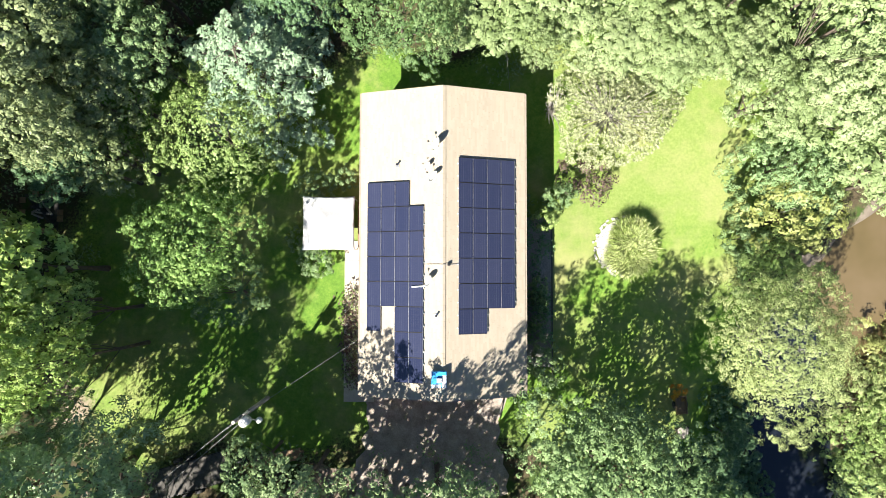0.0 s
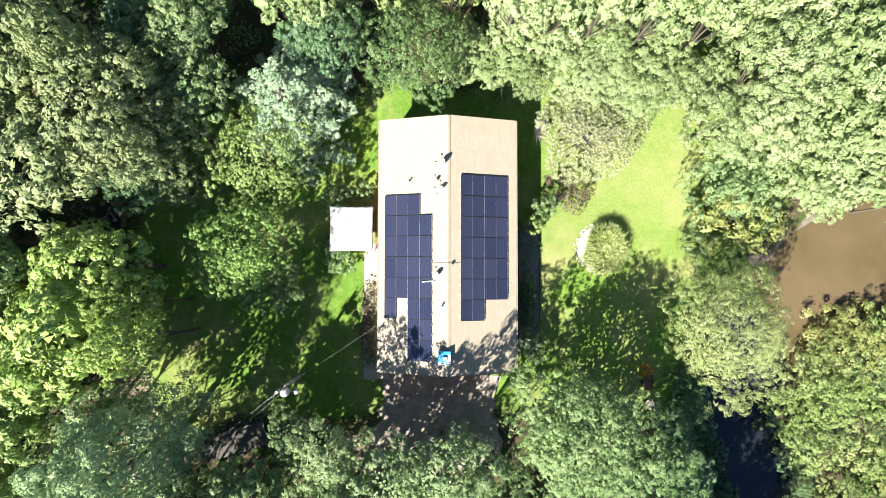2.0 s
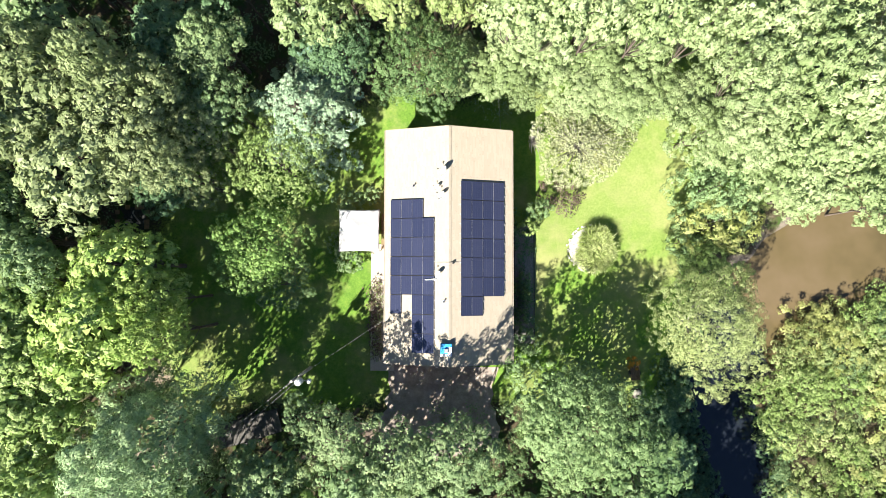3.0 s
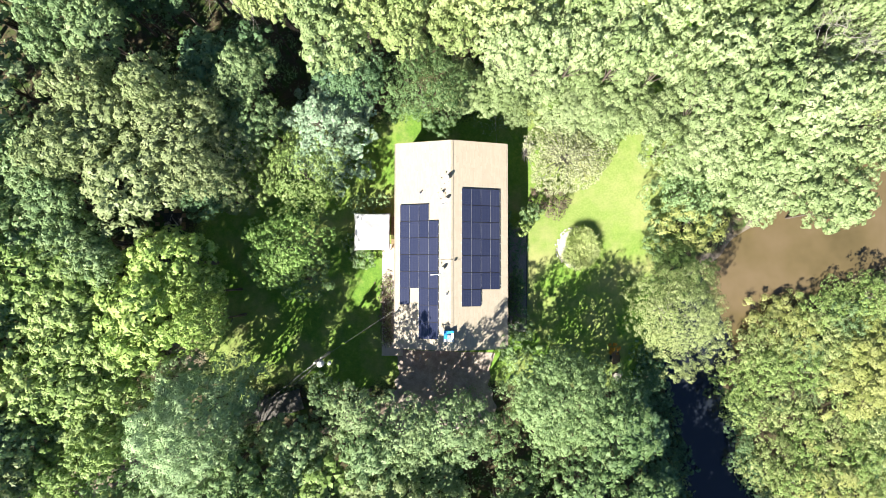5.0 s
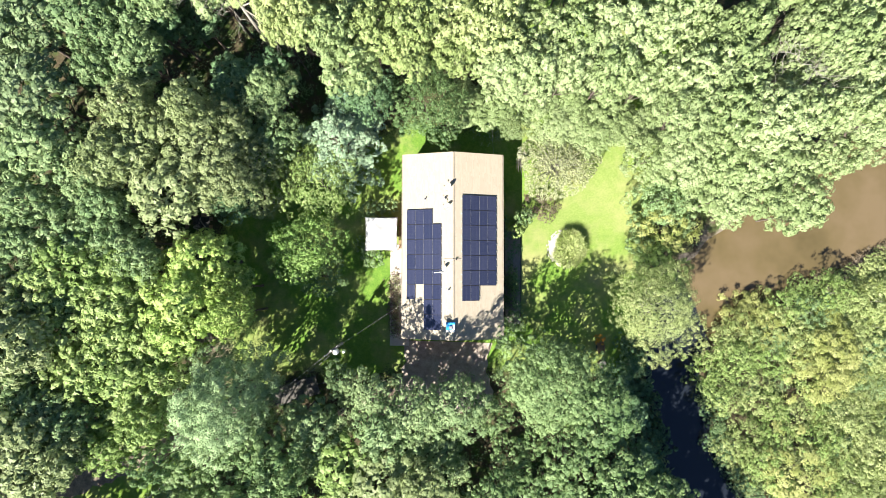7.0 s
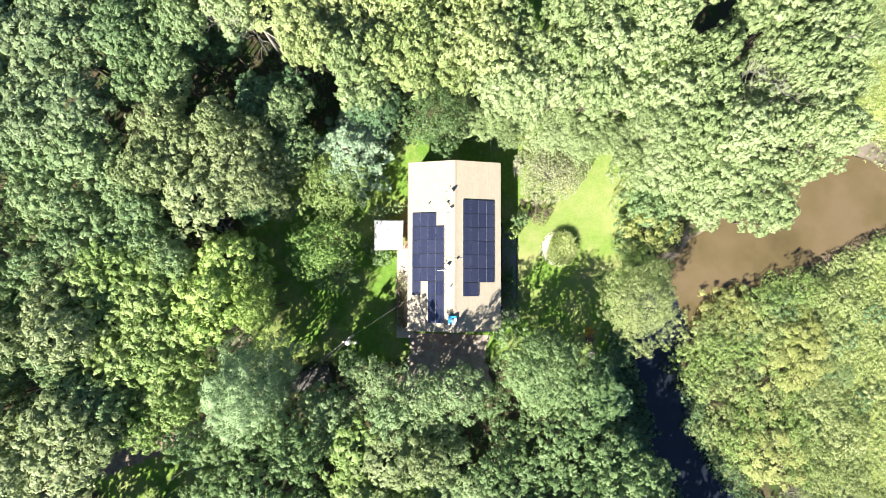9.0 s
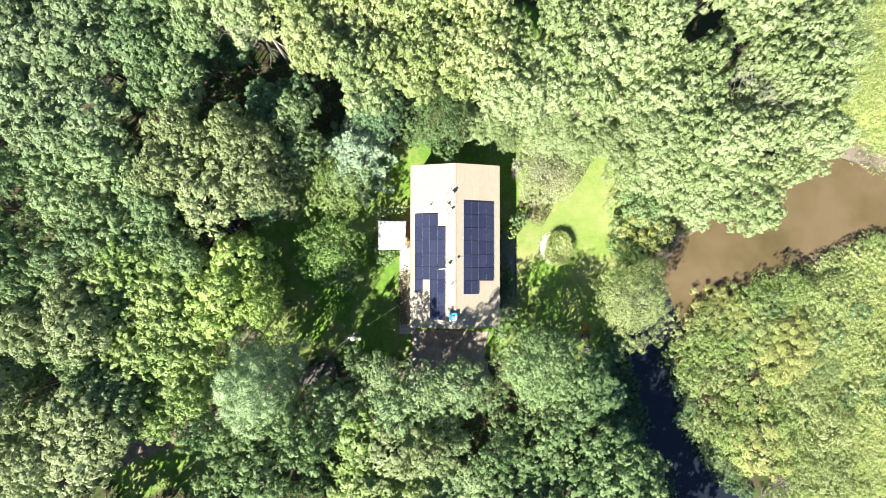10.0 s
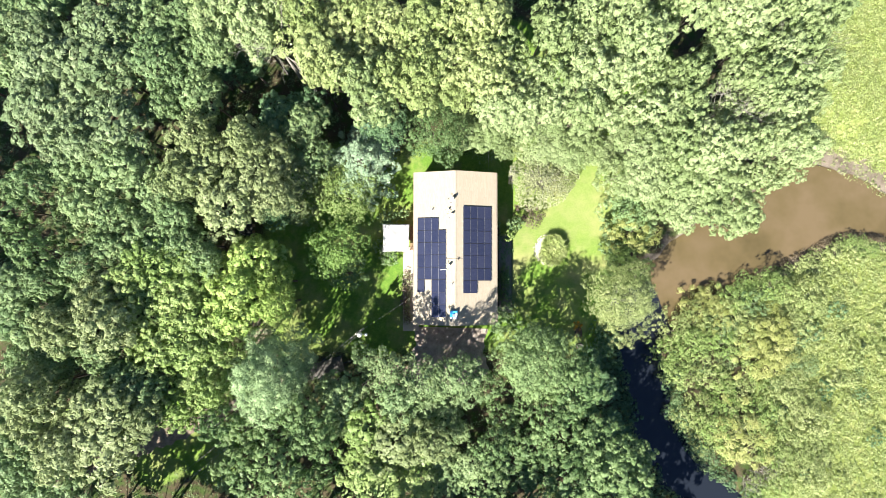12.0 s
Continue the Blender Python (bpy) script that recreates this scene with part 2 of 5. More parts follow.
# ---- mesh helpers ----
class Soup:
    """Collects vertices and faces of one mesh."""

    def __init__(self):
        self.v, self.f = [], []

    def add(self, verts, faces):
        o = len(self.v)
        self.v.extend(tuple(p) for p in verts)
        self.f.extend(tuple(i + o for i in f) for f in faces)
        return self

    def box(self, lo, hi, m=None, taper=1.0):
        (a, b, c), (d, e, f) = lo, hi
        cx, cy = (a + d) / 2, (b + e) / 2
        p = [(a, b, c), (d, b, c), (d, e, c), (a, e, c)] + [(cx + (x - cx) * taper, cy + (y - cy) * taper, f) for x, y in ((a, b), (d, b), (d, e), (a, e))]
        if m is not None:
            p = [m @ Vector(q) for q in p]
        return self.add(p, [(3, 2, 1, 0), (4, 5, 6, 7), (0, 1, 5, 4), (1, 2, 6, 5), (2, 3, 7, 6), (3, 0, 4, 7)])

    def tube(self, pts, radii, sides=6, cap=True):
        pts = [Vector(p) for p in pts]
        rings = []
        for i, p in enumerate(pts):
            d = (pts[min(i + 1, len(pts) - 1)] - pts[max(i - 1, 0)]).normalized()
            u = d.orthogonal().normalized()
            w = d.cross(u)
            rings += [p + radii[i] * (math.cos(6.2832 * k / sides) * u + math.sin(6.2832 * k / sides) * w) for k in range(sides)]
        f = [(i * sides + k, i * sides + (k + 1) % sides, (i + 1) * sides + (k + 1) % sides, (i + 1) * sides + k) for i in range(len(pts) - 1) for k in range(sides)]
        if cap:
            f += [tuple(range(sides))[::-1], tuple((len(pts) - 1) * sides + k for k in range(sides))]
        return self.add(rings, f)

    def mesh(self, name, material, smooth=False):
        me = bpy.data.meshes.new(name)
        me.from_pydata(self.v, [], self.f)
        me.materials.append(material)
        if smooth:
            me.shade_smooth()
        me.update()
        return me


def part(name, soup, material, parent, label="", smooth=False):
    ob = new(name, soup.mesh(name, material, smooth) if isinstance(soup, Soup) else soup)
    ob.parent = parent
    return tagged(ob, label) if label else ob


def thing(name, label, category, group="", kind="", at=None):
    ob = new(name)
    ob.empty_display_size = 0.2
    if at is not None:
        ob.matrix_basis = at
    return tagged(ob, label, category, group, kind)


def solid(name, soup, material, label, category, group="", kind="", smooth=False):
    return tagged(new(name, soup.mesh(name, material, smooth)), label, category, group, kind)


def faces_mesh(name, verts, material, tone=None):
    """A mesh of loose faces of k corners from an array of shape (n, k, 3), each face with a tone of its own."""
    n, k = verts.shape[:2]
    me = bpy.data.meshes.new(name)
    me.vertices.add(n * k)
    me.vertices.foreach_set("co", verts.reshape(-1).astype(np.float32))
    me.loops.add(n * k)
    me.loops.foreach_set("vertex_index", np.arange(n * k, dtype=np.int32))
    me.polygons.add(n)
    me.polygons.foreach_set("loop_start", np.arange(0, n * k, k, dtype=np.int32))
    me.materials.append(material)
    me.update(calc_edges=True)
    values = np.random.default_rng(n).uniform(0.1, 0.9, n) if tone is None else tone
    me.attributes.new("tone", "FLOAT", "FACE").data.foreach_set("value", np.asarray(values, np.float32))
    return me


def unit(a):
    return a / np.maximum(np.linalg.norm(a, axis=-1, keepdims=True), 1e-9)


def leaves(rng, centre, normal, size, slim, along=None, corners=3):
    """Leaves at centres, facing their normals: three-cornered, or four-cornered with a bent tip."""
    n = unit(normal)
    u = rng.normal(size=n.shape) if along is None else along
    u = unit(u - n * (u * n).sum(1, keepdims=True))
    w = np.cross(n, u)
    s = (size * rng.uniform(0.7, 1.25, len(n)))[:, None]
    up = n * s * 0.12
    if corners == 3:
        return np.stack([centre - u * s * 0.35 - w * s * slim * 0.6, centre + u * s * 0.75 + up, centre - u * s * 0.35 + w * s * slim * 0.6], 1)
    return np.stack([centre - u * s * 0.55, centre + w * s * slim * 0.55 + up, centre + u * s * 0.6 - up, centre - w * s * slim * 0.55 + up], 1)


# ---- ground and river ----
WATER_Z = -2.4
RIVER = np.array([(52, -46, 1.2), (40.0, -37.0, 2.2), (34.6, -33.2, 2.8), (31.4, -29.8, 2.9), (29.2, -25.1, 2.6), (28.6, -20.6, 2.8), (27.8, -16.5, 3.0), (27.4, -12.7, 3.2), (29.8, -8.0, 4.2),
                  (36.7, -2.1, 5.0), (44.4, 2.1, 5.4), (51.7, 5.6, 5.4), (57.5, 5.4, 3.2), (62.8, 3.8, 2.0), (73.0, 1.0, 1.8), (140, -30, 3)])


def river_gap(x, y):
    """Distance from the water's edge (negative in the water), and whether a point lies on the far bank."""
    x, y = np.asarray(x, float), np.asarray(y, float)
    best, far = np.full(x.shape, 1e9), np.zeros(x.shape, bool)
    for (ax, ay, aw), (bx, by, bw) in zip(RIVER[:-1], RIVER[1:]):
        dx, dy = bx - ax, by - ay
        t = np.clip(((x - ax) * dx + (y - ay) * dy) / (dx * dx + dy * dy), 0, 1)
        d = np.hypot(x - ax - t * dx, y - ay - t * dy) - aw - t * (bw - aw)
        side = (dx * (y - ay) - dy * (x - ax)) < 0
        far = np.where(d < best, side, far)
        best = np.minimum(best, d)
    return best, far


def smooth(e0, e1, v):
    t = np.clip((v - e0) / (e1 - e0), 0, 1)
    return t * t * (3 - 2 * t)


def ripple(x, y):
    return 0.5 * np.sin(0.31 * x + 1.7 * np.sin(0.17 * y)) + 0.5 * np.sin(0.27 * y + 1.3 * np.sin(0.21 * x + 1.0))


def ground_z(x, y):
    d, far = river_gap(x, y)
    d = d + 0.5 * ripple(3 * x, 3 * y)
    near_bank = -3.0 + 3.0 * smooth(-1.5, np.where(x > 45, 14.0, 7.0), d)
    far_bank = -3.0 + 1.3 * smooth(-1.2, 1.5, d)
    lot = smooth(26.0, 14.0, np.hypot(x, y))
    return np.where(far, far_bank, near_bank) + 0.12 * ripple(x, y) * (1 - lot) * smooth(0, 6, d)


def box_mask(x, y, x0, x1, y0, y1, soft=2.0):
    wob = 1.6 * ripple(1.9 * x, 1.9 * y)
    inside = np.minimum(np.minimum(x - x0, x1 - x), np.minimum(y - y0, y1 - y)) + wob
    return np.clip(0.5 + inside / soft * 0.5, 0, 1)


def axis(lo, hi, step, far):
    mid = list(np.arange(lo, hi + 0.01, step))
    out, d = [], step
    while d < far:
        d *= 1.7
        out.append(d)
    return np.array([lo - o for o in out[::-1]] + mid + [hi + o for o in out])


def build_ground():
    xs, ys = axis(-75, 80, 0.6, 2500), axis(-48, 48, 0.6, 2500)
    gx, gy = np.meshgrid(xs, ys)
    nx, ny = len(xs), len(ys)
    co = np.stack([gx, gy, ground_z(gx, gy)], -1).reshape(-1, 3)
    i = np.arange(nx * ny).reshape(ny, nx)
    f = np.stack([i[:-1, :-1], i[:-1, 1:], i[1:, 1:], i[1:, :-1]], -1).reshape(-1, 4)
    me = bpy.data.meshes.new("ground")
    me.vertices.add(len(co))
    me.vertices.foreach_set("co", co.reshape(-1))
    me.loops.add(f.size)
    me.loops.foreach_set("vertex_index", f.reshape(-1).astype(np.int32))
    me.polygons.add(len(f))
    me.polygons.foreach_set("loop_start", np.arange(0, f.size, 4, dtype=np.int32))
    me.update(calc_edges=True)
    me.shade_smooth()
    x, y = gx.reshape(-1), gy.reshape(-1)
    d, far = river_gap(x, y)
    masks = {
        "lawn": np.maximum(box_mask(x, y, -27, 23.5, -15.5, 14, 3), np.maximum(box_mask(x, y, 4, 31, 5, 34), box_mask(x, y, -62, -30, -32, -22))),
        "dry": box_mask(x, y, 10, 24, 0.5, 14, 5) + box_mask(x, y, -27, -21, -13, -7, 3),
        "meadow": np.where(far, 1.0, 0.0) * smooth(-0.2, 0.6, d) * smooth(43.0, 47.0, x + 2.0 * ripple(2 * x, 2 * y)) + np.where(far, 0.0, 1.0) * box_mask(x, y, 47, 90, 8, 60),
        "dirt": box_mask(x, y, -28.5, -25.5, -13.5, -11.2, 2),
        "mud": smooth(np.where((x > 46) & ~far, 8.0, 2.6), np.where((x > 46) & ~far, 3.6, 0.6), d + 0.9 * ripple(5 * x, 5 * y)) * np.where(x > 46, 1.0, smooth(-9, -3, y) * np.where(far, 0.3, 1.0)),
    }
    for name, values in masks.items():
        me.attributes.new(name, "FLOAT", "POINT").data.foreach_set("value", np.clip(values, 0, 1).astype(np.float32))
    me.materials.append(GROUND)
    tagged(new("ground", me), "grassy lot with sunlit lawn, leaf litter and river banks", "ground", kind="structure")


build_ground()


def build_water():
    """One sheet of water along the river's course."""
    s = Soup()
    pts, n = [], len(RIVER)
    for i in range(n):
        d = RIVER[min(i + 1, n - 1), :2] - RIVER[max(i - 1, 0), :2]
        d = d / np.linalg.norm(d)
        w = RIVER[i, 2] + 3.0
        pts += [(RIVER[i, 0] - d[1] * w, RIVER[i, 1] + d[0] * w, WATER_Z), (RIVER[i, 0] + d[1] * w, RIVER[i, 1] - d[0] * w, WATER_Z)]
    s.add(pts, [(2 * i, 2 * i + 1, 2 * i + 3, 2 * i + 2) for i in range(n - 1)])
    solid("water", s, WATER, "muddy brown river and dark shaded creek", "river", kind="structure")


build_water()


def ribbon(path, z0, z1, rng, rough=0.35, step=0.7):
    """A slab along a path of (x, y, half width) with ragged edges."""
    pts = []
    for (ax, ay, aw), (bx, by, bw) in zip(path[:-1], path[1:]):
        k = max(2, int(math.hypot(bx - ax, by - ay) / step))
        pts += [(ax + (bx - ax) * j / k, ay + (by - ay) * j / k, aw + (bw - aw) * j / k) for j in range(k)]
    pts.append(path[-1])
    s, v, n = Soup(), [], len(pts)
    for i, (x, y, w) in enumerate(pts):
        dx, dy = pts[min(i + 1, n - 1)][0] - pts[max(i - 1, 0)][0], pts[min(i + 1, n - 1)][1] - pts[max(i - 1, 0)][1]
        q = math.hypot(dx, dy)
        a, b = w + rng.uniform(-rough, rough), w + rng.uniform(-rough, rough)
        l, r = (x - dy / q * a, y + dx / q * a), (x + dy / q * b, y - dx / q * b)
        v += [(*l, z0), (*l, z1), (*r, z1), (*r, z0)]
    f = [(4 * i + k, 4 * i + 4 + k, 4 * i + 5 + k, 4 * i + 1 + k) for i in range(n - 1) for k in range(3)]
    return s.add(v, f)


DRIVE = plain("worn_asphalt", (0.22, 0.18, 0.15), (0.48, 0.405, 0.345), 1.2, 0.95, 0.0, 0.8)
rng = np.random.default_rng(5)
solid("driveway", ribbon([(-0.6, -11.1, 5.2), (-0.7, -14.5, 5.0), (-0.8, -17.5, 5.6), (-1.0, -20.5, 6.0)], -0.1, 0.035, rng), DRIVE,
      "grey-brown worn driveway in front of the house", "driveway", kind="structure")
solid("road", ribbon([(-60, -33, 1.8), (-44, -27, 1.8), (-30, -21.5, 1.9), (-22, -19.0, 2.0), (-12, -17.8, 1.8), (0, -18.8, 1.9), (5, -19.6, 1.4)], -0.1, 0.028, rng),
      plain("packed_dirt", (0.13, 0.095, 0.07), (0.34, 0.27, 0.21), 1.5, 0.95, 0.0, 0.8), "packed dirt track under the trees", "track", kind="structure")

# ---- house ----
HALF, EAVE, RIDGE, SOUTH, NORTH = 5.63, 4.1, 6.00, -10.32, 10.40
PITCH = (RIDGE - EAVE) / HALF
SLOPE = math.atan(PITCH)


TAN_TRIM = plain("tan_trim", (0.24, 0.20, 0.155), (0.34, 0.29, 0.23), 2.0, 0.6)


def roof_z(x):
    return RIDGE - PITCH * abs(x)


def build_house():
    house = thing("house", "long brick house with a pale tan shingled gable roof", "house", at=pose(0, 0, 0))
    wx, ys, yn, top = HALF - 0.55, SOUTH + 0.45, NORTH - 0.45, EAVE - 0.02
    for x in (-wx, wx):
        s = Soup().box((min(x, x - math.copysign(0.2, x)), ys, -0.3), (max(x, x - math.copysign(0.2, x)), yn, top + 0.1))
        part("wall", s, BRICK_WALL, house)
    for y, q in ((ys, 0.2), (yn, -0.2)):
        y0, y1 = min(y, y + q), max(y, y + q)
        a = wx - 0.203
        p = [(-a, y0, -0.3), (a, y0, -0.3), (a, y0, roof_z(a) - 0.15), (0, y0, RIDGE - 0.15), (-a, y0, roof_z(a) - 0.15)]
        p += [(x, y1, z) for x, _, z in p]
        part("gable_wall", Soup().add(p, [(0, 1, 2, 3, 4), (9, 8, 7, 6, 5)] + [(i, (i + 1) % 5 + 0, (i + 1) % 5 + 5, i + 5) for i in range(5)]), BRICK_WALL, house)
    part("floor_slab", Soup().box((-wx + 0.21, ys + 0.21, -0.3), (wx - 0.21, yn - 0.21, 0.1)), CONCRETE, house)
    part("loft_floor", Soup().box((-wx + 0.21, ys + 0.21, EAVE - 0.35), (wx - 0.21, yn - 0.21, EAVE - 0.2)), WOOD, house)
    rng = np.random.default_rng(11)
    step = 0.143
    length = HALF / math.cos(SLOPE)
    rows = int(length / step)
    for side in (-1, 1):
        deck = Soup()
        x0 = side * HALF
        p = [(0, SOUTH, RIDGE), (0, NORTH, RIDGE), (x0, NORTH, EAVE), (x0, SOUTH, EAVE)]
        p += [(x, y, z - 0.14) for x, y, z in p]
        deck.add([(x, y, z - 0.012) for x, y, z in p], [(0, 1, 2, 3), (7, 6, 5, 4), (0, 4, 5, 1), (1, 5, 6, 2), (2, 6, 7, 3), (3, 7, 4, 0)])
        slope = part("roof_slope", deck, WOOD, house)
        # shingle courses: each strip lies over the one below it
        quads = []
        for r in range(rows + 1):
            a, b = r * step - 0.01, min((r + 1) * step + 0.02, length - 0.02)
            y = SOUTH - rng.uniform(0, 0.9)
            while y < NORTH:
                w = rng.choice((0.3, 0.32, 0.95, 0.64))
                y0, y1 = max(y, SOUTH), min(y + w - 0.004, NORTH)
                y += w
                if y1 - y0 < 0.02:
                    continue
                lift = 0.008 + rng.uniform(-0.001, 0.001)
                lo = (side * (HALF - a * math.cos(SLOPE)), EAVE + a * math.sin(SLOPE) + lift)
                hi = (side * (HALF - b * math.cos(SLOPE)), EAVE + b * math.sin(SLOPE) + 0.002)
                q = [(lo[0], y0, lo[1]), (lo[0], y1, lo[1]), (hi[0], y1, hi[1]), (hi[0], y0, hi[1])]
                quads.append(q if side < 0 else q[::-1])
        ob = part("shingles", faces_mesh("shingles", np.array(quads), SHINGLES), None, slope)
        tagged(ob, "pale tan asphalt shingles", kind="stuff")
        part("gutter", Soup().box((x0 - 0.06 + side * 0.07, SOUTH, EAVE - 0.15), (x0 + 0.06 + side * 0.07, NORTH, EAVE - 0.03)), TAN_TRIM, house)
        for y, d in ((SOUTH, -0.03), (NORTH, 0.03)):
            y0, y1 = min(y, y + d), max(y, y + d)
            v = [(0, y0, RIDGE + 0.02), (x0, y0, EAVE + 0.02), (x0, y0, EAVE - 0.18), (0, y0, RIDGE - 0.18)]
            v += [(x, y1, z) for x, _, z in v]
            part("bargeboard", Soup().add(v, [(0, 1, 2, 3), (7, 6, 5, 4), (0, 4, 5, 1), (1, 5, 6, 2), (2, 6, 7, 3), (3, 7, 4, 0)]), TAN_TRIM, house)
    cap = Soup()
    n = 60
    for i in range(n):
        y0, y1 = SOUTH + (NORTH - SOUTH) * i / n, SOUTH + (NORTH - SOUTH) * (i + 1) / n - 0.01
        for side in (-1, 1):
            cap.box((0, y0, 0), (0.17, y1, 0.018), pose(0, 0, RIDGE + 0.03, 0, math.degrees(SLOPE), 0 if side > 0 else 180) @ (Matrix.Identity(4) if side > 0 else pose(0, -y0 - y1, 0)))
    tagged(part("ridge_cap", cap, SHINGLES, house), "pale tan ridge shingles", kind="stuff")
    return house


build_house()


# solar panels: long side along the ridge
PW, PL, PGAP = 1.0, 1.655, 0.016


def slope_pose(side, along, y, lift):
    """A pose on a roof slope: x runs down the slope, y along the ridge."""
    x = along * math.cos(SLOPE)
    m = pose(0, 0, 0, 0, math.degrees(SLOPE), 0 if side > 0 else 180)
    place = Vector((side * x, y, RIDGE - along * math.sin(SLOPE)))
    return Matrix.Translation(place) @ m @ Matrix.Translation((0, 0, lift))


def build_panels():
    base = thing("solar_panel", "dark blue solar panel with a thin aluminium frame on the roof", "solar panel", "solar panels on the roof")
    fr = Soup()
    h, t = 0.04, 0.022
    fr.box((0, 0, 0), (PW, t, h)).box((0, PL - t, 0), (PW, PL, h)).box((0, t, 0), (t, PL - t, h)).box((PW - t, t, 0), (PW, PL - t, h))
    part("frame", fr, DARK_METAL, base)
    # pale strips on the long sides imitate sunlit roof seen through the gaps
    for x in (-0.006, PW - 0.003):
        part("gap_strip", Soup().box((x, 0.01, 0.0), (x + 0.009, PL - 0.01, 0.044)), PALE_GAP, base, "pale strip standing for sunlit roof between panels")
    part("cell_sheet", Soup().box((t, t, 0.01), (PW - t, PL - t, h - 0.006)), CELLS, base)
    spots = []
    px, py = PW + PGAP, PL + PGAP
    # east slope: x runs down the slope from the ridge
    for r in range(7):
        for c in range(4 if r < 6 else 2):
            spots.append(slope_pose(1, 1.055 + c * px, 5.67 - (r + 1) * py, 0.10))
    # west slope: columns counted from the eave
    rows = [(0, 1, 2), (0, 1, 2, 3), (0, 1, 2, 3), (0, 1, 2, 3), (0, 1, 2, 3), (0, 2, 3), (2, 3), (2, 3)]
    for r, cols in enumerate(rows):
        for c in cols:
            along = 5.395 - (c + 1) * px
            spots.append(slope_pose(-1, along, 4.11 - r * py, 0.10))
    base.matrix_basis = spots[0]
    for m in spots[1:]:
        copy_thing(base, m)
    # rails under the rows, with pale clamps at their ends
    rail = thing("mounting_rail", "pale aluminium rail with end clamps under solar panels", "rail", "panel mounting rails")
    part("bar", Soup().box((-0.05, -0.02, 0), (4.11, 0.02, 0.05)), STEEL, rail)
    for x in (-0.07, 4.10):
        part("clamp", Soup().box((x, -0.035, 0), (x + 0.05, 0.035, 0.09)), WHITE_PAINT, rail)
    rails = [slope_pose(1, 1.055, 5.67 - (r + f) * py, 0.03) for r in range(6) for f in (0.25, 0.75)]
    rails += [slope_pose(-1, 5.395 - 4 * px, 4.11 - (r + f) * py, 0.03) for r in range(1, 5) for f in (0.25, 0.75)]
    rail.matrix_basis = rails[0]
    for m in rails[1:]:
        copy_thing(rail, m)
    short = thing("mounting_rail", "short pale aluminium rail with end clamps under solar panels", "rail", "panel mounting rails")
    part("bar", Soup().box((-0.05, -0.02, 0), (2.07, 0.02, 0.05)), STEEL, short)
    for x in (-0.07, 2.06):
        part("clamp", Soup().box((x, -0.035, 0), (x + 0.05, 0.035, 0.09)), WHITE_PAINT, short)
    more = [slope_pose(1, 1.055, 5.67 - (6 + f) * py, 0.03) for f in (0.25, 0.75)]
    more += [slope_pose(-1, 5.395 - 4 * px, 4.11 - (r + f) * py, 0.03) for r in (5, 6, 7) for f in (0.25, 0.75)]
    short.matrix_basis = more[0]
    for m in more[1:]:
        copy_thing(short, m)


build_panels()


